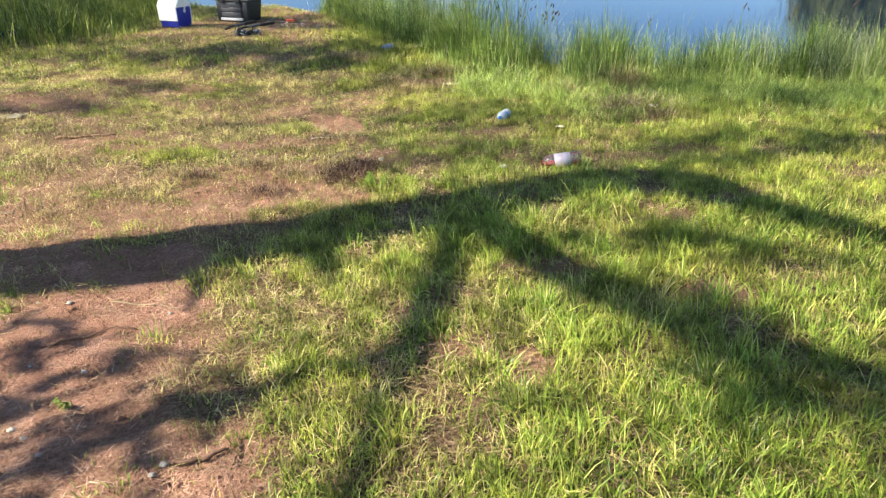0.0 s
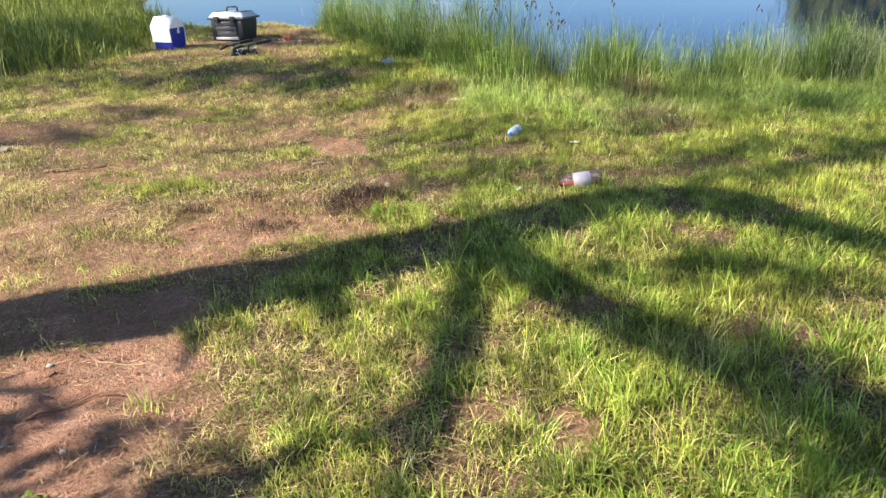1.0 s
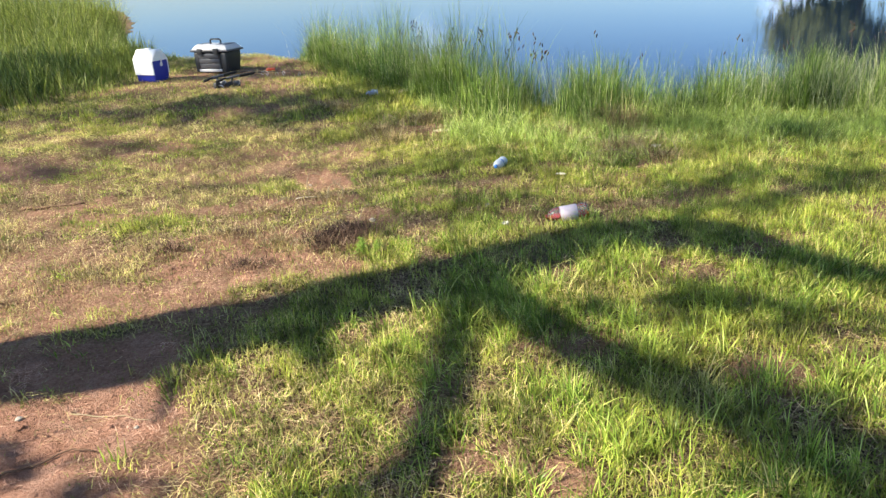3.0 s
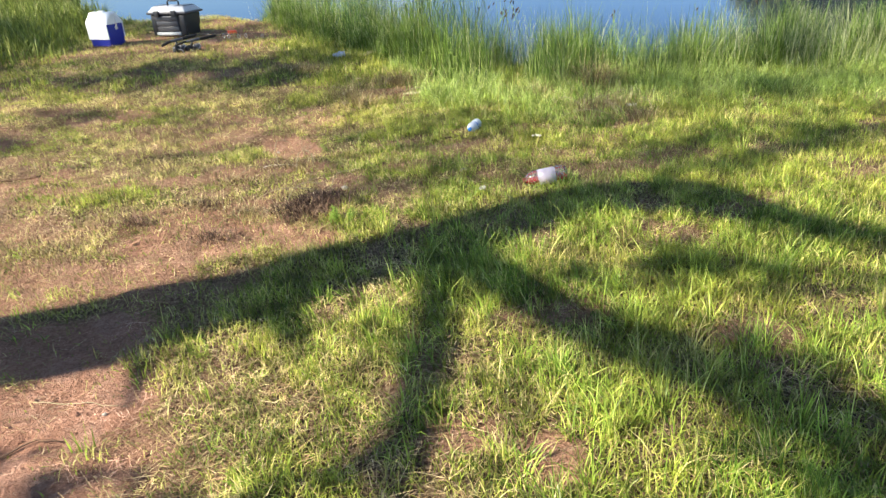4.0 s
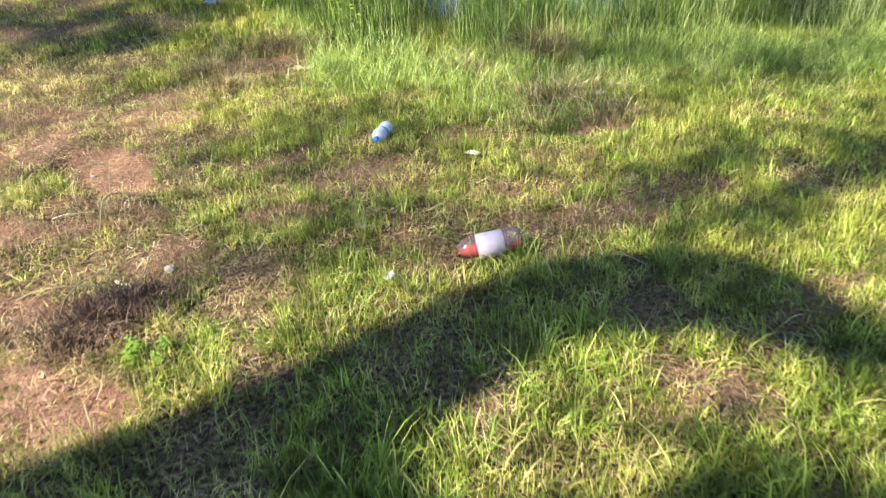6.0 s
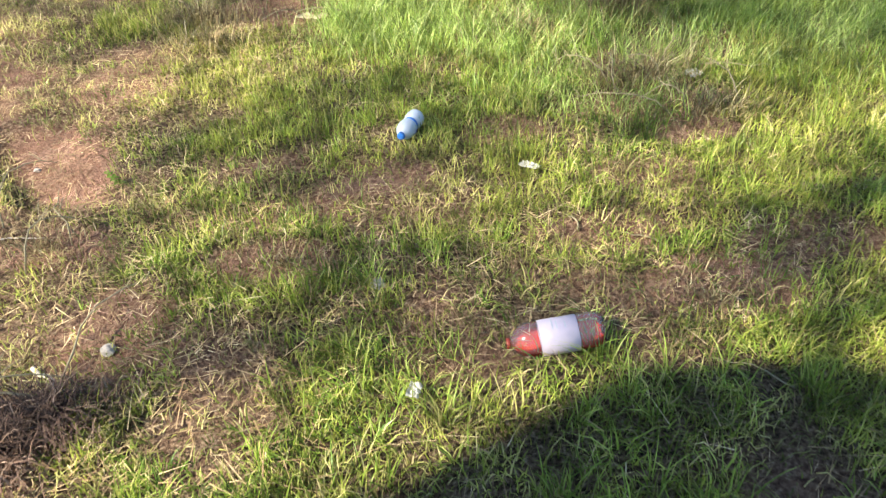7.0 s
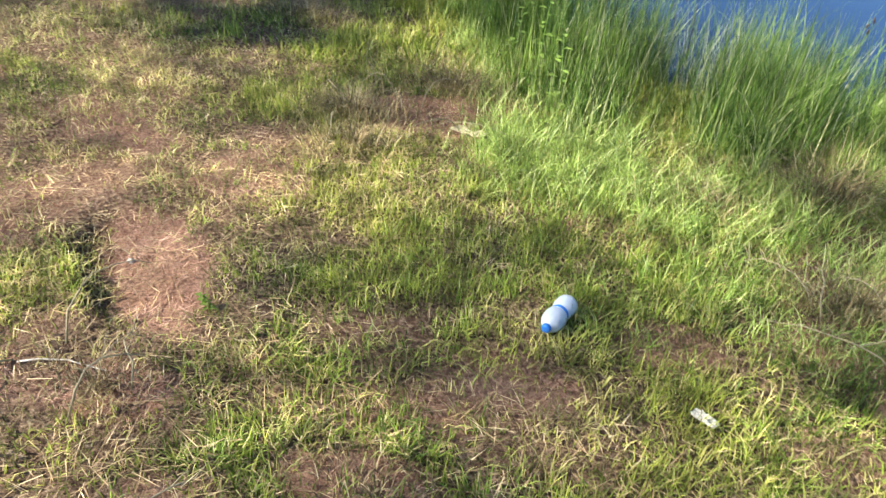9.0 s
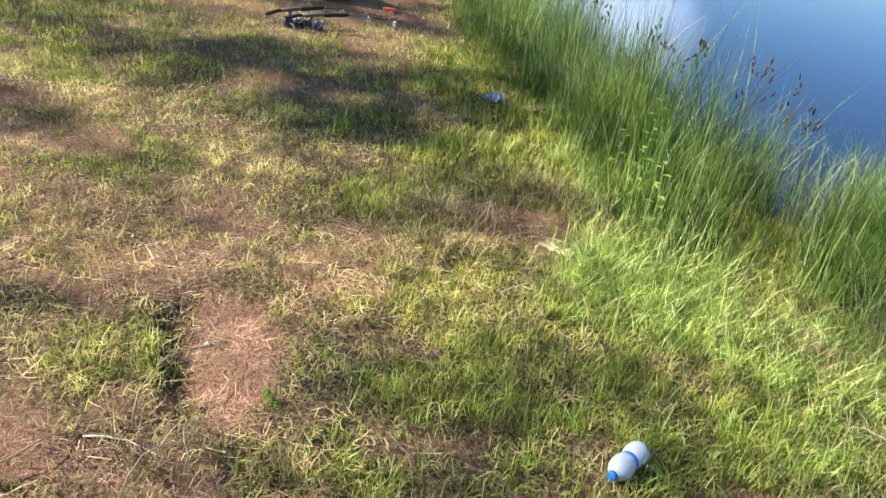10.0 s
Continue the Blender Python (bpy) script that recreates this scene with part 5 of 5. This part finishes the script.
def water_bottle(m):
    thing = empty("water_bottle", m, "misted empty water bottle with blue cap and band", "bottle")
    bm = bmesh.new()
    lathe(bm, [(0.010, 0.003), (0.026, 0.0), (0.032, 0.009), (0.0335, 0.020), (0.0335, 0.040), (0.031, 0.050), (0.0265, 0.058), (0.0265, 0.068), (0.031, 0.076), (0.0335, 0.086), (0.0335, 0.104), (0.031, 0.118), (0.024, 0.131), (0.013, 0.139), (0.012, 0.146)], 28)
    part("shell", bm, MILKY, thing, "cloudy white plastic shell")
    bm = bmesh.new()
    lathe(bm, [(0.0268, 0.0575), (0.0274, 0.0585), (0.0274, 0.0675), (0.0268, 0.0685)], 28)
    part("band", bm, SKY_BLUE, thing, "blue label band")
    bm = bmesh.new()
    lathe(bm, [(0.009, 0.140), (0.0138, 0.140), (0.0138, 0.150), (0.012, 0.153), (0.004, 0.153)], 18)
    part("cap", bm, SKY_BLUE, thing, "blue screw cap")
    return thing


AX = Vector((-0.072, -0.150, -0.006)).normalized()
UP = (Vector((0, 0, 1)) - AX * AX.z).normalized()
water_bottle(Matrix.Translation((0.512, 4.755, on_ground(0.49, 4.73) + 0.036)) @ Matrix((UP.cross(AX), UP, AX)).transposed().to_4x4())


def crumple(name, m, size, mat, label, category, seed, puff=0.25):
    """A creased scrap: a sheet folded, bent and thickened."""
    rnd = random.Random(seed)
    bm = bmesh.new()
    nx, ny = 9, 6
    grid = [[bm.verts.new((size[0] * (i / (nx - 1) - 0.5), size[1] * (j / (ny - 1) - 0.5) * rnd.uniform(0.85, 1.1), puff * size[1] * (noise.noise(Vector((i * 0.7, j * 0.9, seed))) + 0.5 * math.sin(j * 1.3)))) for j in range(ny)] for i in range(nx)]
    faces = [bm.faces.new((grid[i][j], grid[i + 1][j], grid[i + 1][j + 1], grid[i][j + 1])) for i in range(nx - 1) for j in range(ny - 1)]
    bmesh.ops.solidify(bm, geom=faces, thickness=0.0025)
    ob = part(name, bm, mat, None, smooth=False)
    ob.matrix_basis = m
    return tagged(ob, label, category)


def scrap(name, x, y, turn, size, mat, label, category, seed, lift=0.035, puff=0.25):
    crumple(name, pose(x, y, on_ground(x, y) + lift, 6, -5, turn), size, mat, label, category, seed, puff)


scrap("paper_scrap", 0.862, 4.39, -42, (0.07, 0.03), PAPER, "torn white paper scrap lying on straw", "paper", 1)
scrap("card_scrap", 0.06, 5.83, -30, (0.15, 0.055), CARD, "creased yellowish card strip beside tall grass", "card", 2)
scrap("paper_scrap", 1.63, 4.99, 20, (0.06, 0.05), PAPER, "crumpled white paper in thin grass", "paper", 3)
scrap("paper_scrap", 0.44, 3.48, 70, (0.04, 0.03), PAPER, "small white tissue scrap in grass", "paper", 4)
scrap("foil_wrapper", -0.75, 7.72, 10, (0.13, 0.11), plain("blue_wrapper", (0.42, 0.50, 0.68), 0.35, 0.5, 20, 0.2), "crumpled bluish white wrapper at the grass edge", "wrapper", 5, 0.04, 0.5)
scrap("card_scrap", -0.42, 7.75, 40, (0.34, 0.07), CARD, "pale weathered strip half hidden in grass", "card", 6, 0.06)
scrap("paper_scrap", -3.3, 4.72, 0, (0.22, 0.10), STONE, "flattened greyish paper on bare soil", "paper", 7, 0.02, 0.1)
scrap("dark_rag", -5.42, 8.0, 0, (0.25, 0.16), plain("navy_cloth", (0.03, 0.04, 0.08), 0.8, 0.2, 20, 0.3), "dark navy rag at the foot of reeds", "rag", 8, 0.08, 0.5)


def stone(x, y, r, label, seed):
    rnd = random.Random(seed)
    bm = bmesh.new()
    bmesh.ops.create_icosphere(bm, subdivisions=3, radius=r)
    for v in bm.verts:
        v.co *= 1 + 0.35 * noise.noise(v.co * (1.4 / r) + Vector((seed, 0, 0)))
        v.co.z *= 0.6
    ob = part("stone", bm, STONE, None, smooth=False)
    ob.matrix_basis = pose(x, y, on_ground(x, y) + 0.25 * r, 0, 0, rnd.uniform(0, 360))
    tagged(ob, label, "stone", "stones on the bank")


stone(-0.30, 3.70, 0.018, "small pale stone on straw", 1)
stone(0.36, 3.88, 0.02, "small grey stone among grass", 2)
stone(-0.86, 4.70, 0.012, "tiny pale pebble on red soil", 3)
for k in range(14):
    rr = random.Random(50 + k)
    stone(rr.uniform(-1.5, -0.45), rr.uniform(0.8, 1.95), rr.uniform(0.005, 0.011), "tiny pale pebble on red soil", 60 + k)


def stick(points, r, mat, label, seed):
    rnd = random.Random(seed)
    pts = []
    for (x0, y0), (x1, y1) in zip(points, points[1:]):
        for k in range(4):
            t = k / 4
            x, y = x0 + (x1 - x0) * t + rnd.gauss(0, 0.004), y0 + (y1 - y0) * t + rnd.gauss(0, 0.004)
            pts.append((x, y, on_ground(x, y) + r * 0.9 + 0.004))
    pts.append((*points[-1], on_ground(*points[-1]) + r))
    o = Vector(pts[0])
    bm = bmesh.new()
    tube(bm, [Vector(p) - o for p in pts], [r * (1 - 0.5 * k / len(pts)) for k in range(len(pts))], 7)
    ob = part("stick", bm, mat, None)
    ob.matrix_basis = Matrix.Translation(o)
    tagged(ob, label, "stick", "sticks on the ground")


stick([(-1.19, 1.58), (-1.10, 1.64), (-1.0, 1.70), (-0.92, 1.70)], 0.0042, TWIG, "thin dead twig on red soil", 1)
stick([(-0.51, 1.0), (-0.45, 1.01), (-0.41, 1.03), (-0.37, 1.06)], 0.008, TWIG, "short brown stick beside grass", 2)
stick([(-0.47, 3.66), (-0.42, 3.63), (-0.39, 3.59)], 0.006, PALE, "bleached pale stick on straw", 3)
stick([(-2.62, 4.18), (-2.45, 4.22), (-2.25, 4.26)], 0.012, TWIG, "dark broken branch on the ground", 4)
stick([(-1.75, 10.4), (-1.5, 10.3), (-1.2, 10.1)], 0.03, TWIG, "dark fallen branch near the tall grass", 5)
stick([(-1.12, 1.92), (-0.95, 1.88), (-0.80, 1.86)], 0.0018, STALK, "thin dry straw stem on soil", 6)
stick([(-0.84, 4.16), (-0.74, 4.20), (-0.62, 4.19)], 0.0028, PALE, "pale broken stalk on dry grass", 7)
rs = random.Random(77)
for k in range(26):
    x, y, a, l = rs.uniform(-2.2, 1.3), rs.uniform(0.9, 6.2), rs.uniform(0, 3.14), rs.uniform(0.08, 0.22)
    stick([(x, y), (x + l * math.cos(a) * 0.5, y + l * math.sin(a) * 0.5), (x + l * math.cos(a + 0.2), y + l * math.sin(a + 0.2))], rs.uniform(0.0016, 0.0035), rs.choice((TWIG, TWIG, STALK)), "thin dry twig lying in grass", 200 + k)


# ---- weeds and seed stalks ----
def dry_stalk(x, y, length, rise, turn, seed):
    """A dead bent stem with a few side twigs, arching over the ground."""
    rnd = random.Random(seed)
    plant = empty("dry_stalk", pose(x, y, on_ground(x, y), 0, 0, turn), "bent dry stalk arching over brown litter", "dry stalk", "dry stalks on the bank")
    pts = [Vector((length * t + rnd.gauss(0, 0.006), 0.12 * length * math.sin(3 * t) + rnd.gauss(0, 0.006), rise * math.sin(math.pi * min(1, 0.12 + 0.86 * t)) - 0.3 * rise * (t == 0))) for t in (0, 0.15, 0.32, 0.5, 0.68, 0.85, 1.0)]
    bm = bmesh.new()
    tube(bm, pts, [0.0028, 0.0026, 0.0023, 0.002, 0.0017, 0.0014, 0.001], 5)
    stem = part("stem", bm, STALK, plant)
    for k in range(rnd.randint(2, 4)):
        p = pts[rnd.randint(2, 5)]
        way = Vector((rnd.uniform(0.3, 1), rnd.uniform(-1, 1), rnd.uniform(0.1, 0.8))) * rnd.uniform(0.04, 0.09)
        bm = bmesh.new()
        tube(bm, [p, p + way * 0.6, p + way + Vector((0, 0, -0.01))], [0.0014, 0.0011, 0.0007], 4)
        part("twig", bm, STALK, stem)


rs = random.Random(91)
for cx, cy, spread, count in ((1.5, 5.0, 0.26, 8), (-0.15, 6.0, 0.3, 7), (-0.72, 4.22, 0.16, 4), (-0.55, 3.48, 0.2, 4)):
    for k in range(count):
        dry_stalk(cx + rs.gauss(0, spread), cy + rs.gauss(0, spread * 0.6), rs.uniform(0.18, 0.42), rs.uniform(0.03, 0.12), rs.uniform(0, 360), 500 + 20 * count + k)


def leafy_weed(x, y, tall, seed, label):
    rnd = random.Random(seed)
    weed = empty("leafy_weed", pose(x, y, on_ground(x, y), 0, 0, rnd.uniform(0, 360)), label, "weed", "broad-leaved weeds")
    bm = bmesh.new()
    tube(bm, [(0, 0, -0.01), (0.02 * tall, 0, tall * 0.5), (0.1 * tall, 0.03, tall)], [0.004, 0.003, 0.0015], 6)
    part("stem", bm, WEED, weed)
    n = 24 if tall < 0.12 else max(6, int(tall * 34))
    for k in range(n):
        t = (k + 1) / n
        base = Vector((0.1 * tall * t * t, 0.03 * t, tall * t))
        a, l = k * 2.4 + rnd.uniform(-0.3, 0.3), min(0.07, 0.010 + 0.26 * tall) * (1.15 - 0.6 * t) * rnd.uniform(0.8, 1.3)
        out, side = Vector((math.cos(a), math.sin(a), 0.35)), Vector((-math.sin(a), math.cos(a), 0))
        bm = bmesh.new()
        v = [bm.verts.new(base + p) for p in (Vector(), out * l * 0.4 + side * l * 0.26, out * l * 0.42 + Vector((0, 0, -0.004)), out * l * 0.4 - side * l * 0.26, out * l - Vector((0, 0, 0.3 * l)))]
        for q in ((0, 1, 2), (0, 2, 3), (1, 4, 2), (2, 4, 3)):
            bm.faces.new([v[i] for i in q])
        part("leaf", bm, WEED, weed)


leafy_weed(0.30, 6.35, 0.62, 1, "tall bright green leafy weed among shore grass")
leafy_weed(0.16, 6.55, 0.45, 2, "bright green leafy weed among shore grass")
leafy_weed(0.42, 6.15, 0.4, 3, "bright green leafy weed among shore grass")
leafy_weed(-0.50, 4.50, 0.05, 4, "small yellowing weed at the soil patch edge")
leafy_weed(-0.23, 3.26, 0.075, 5, "small bright green weed by straw")
leafy_weed(-0.32, 3.21, 0.08, 6, "small bright green weed by straw")
leafy_weed(-0.28, 3.19, 0.07, 8, "small bright green weed by straw")
leafy_weed(-0.29, 3.26, 0.085, 9, "small bright green weed by straw")
leafy_weed(-0.23, 3.20, 0.065, 10, "small bright green weed by straw")
leafy_weed(-0.92, 1.24, 0.04, 7, "tiny green weed on red soil")


def seed_stalk(x, y, tall, seed):
    rnd = random.Random(seed)
    plant = empty("seed_stalk", pose(x, y, on_ground(x, y), 0, 0, rnd.uniform(0, 360)), "tall thin stalk with dark dry seed heads", "weed stalk", "seed stalks by the water")
    bend = rnd.uniform(0.03, 0.18)
    bm = bmesh.new()
    tube(bm, [(0, 0, -0.02), (bend * 0.25, 0, tall * 0.5), (bend, 0, tall)], [0.003, 0.0022, 0.0014], 5)
    part("stem", bm, rnd.choice((TALL, TALL, SEED)), plant)
    for k in range(rnd.randint(2, 6)):
        t = 1 - rnd.uniform(0.02, 0.06) * k
        a = rnd.uniform(0, 6.28)
        p = Vector((bend * t * t, 0, tall * t)) + Vector((math.cos(a), math.sin(a), 0.3)) * (0.02 * k)
        bm = bmesh.new()
        lathe(bm, [(0.0015, -0.01), (0.005, -0.002), (0.0065, 0.010), (0.005, 0.022), (0.0015, 0.03)], 7, Matrix.Translation(p) @ pose(0, 0, 0, rnd.uniform(-40, 40), rnd.uniform(-40, 40), 0))
        part("seed_head", bm, SEED, plant, "dark brown seed head")


rs = random.Random(5)
for k in range(36):
    x = rs.gauss(0.25, 0.4) if k < 30 else rs.uniform(1.4, 5.0)
    y = float(np.interp(x, SHORE_X, SHORE_Y)) - rs.uniform(-0.1, 0.6)
    seed_stalk(x, y, rs.uniform(0.62, 0.92), 300 + k)
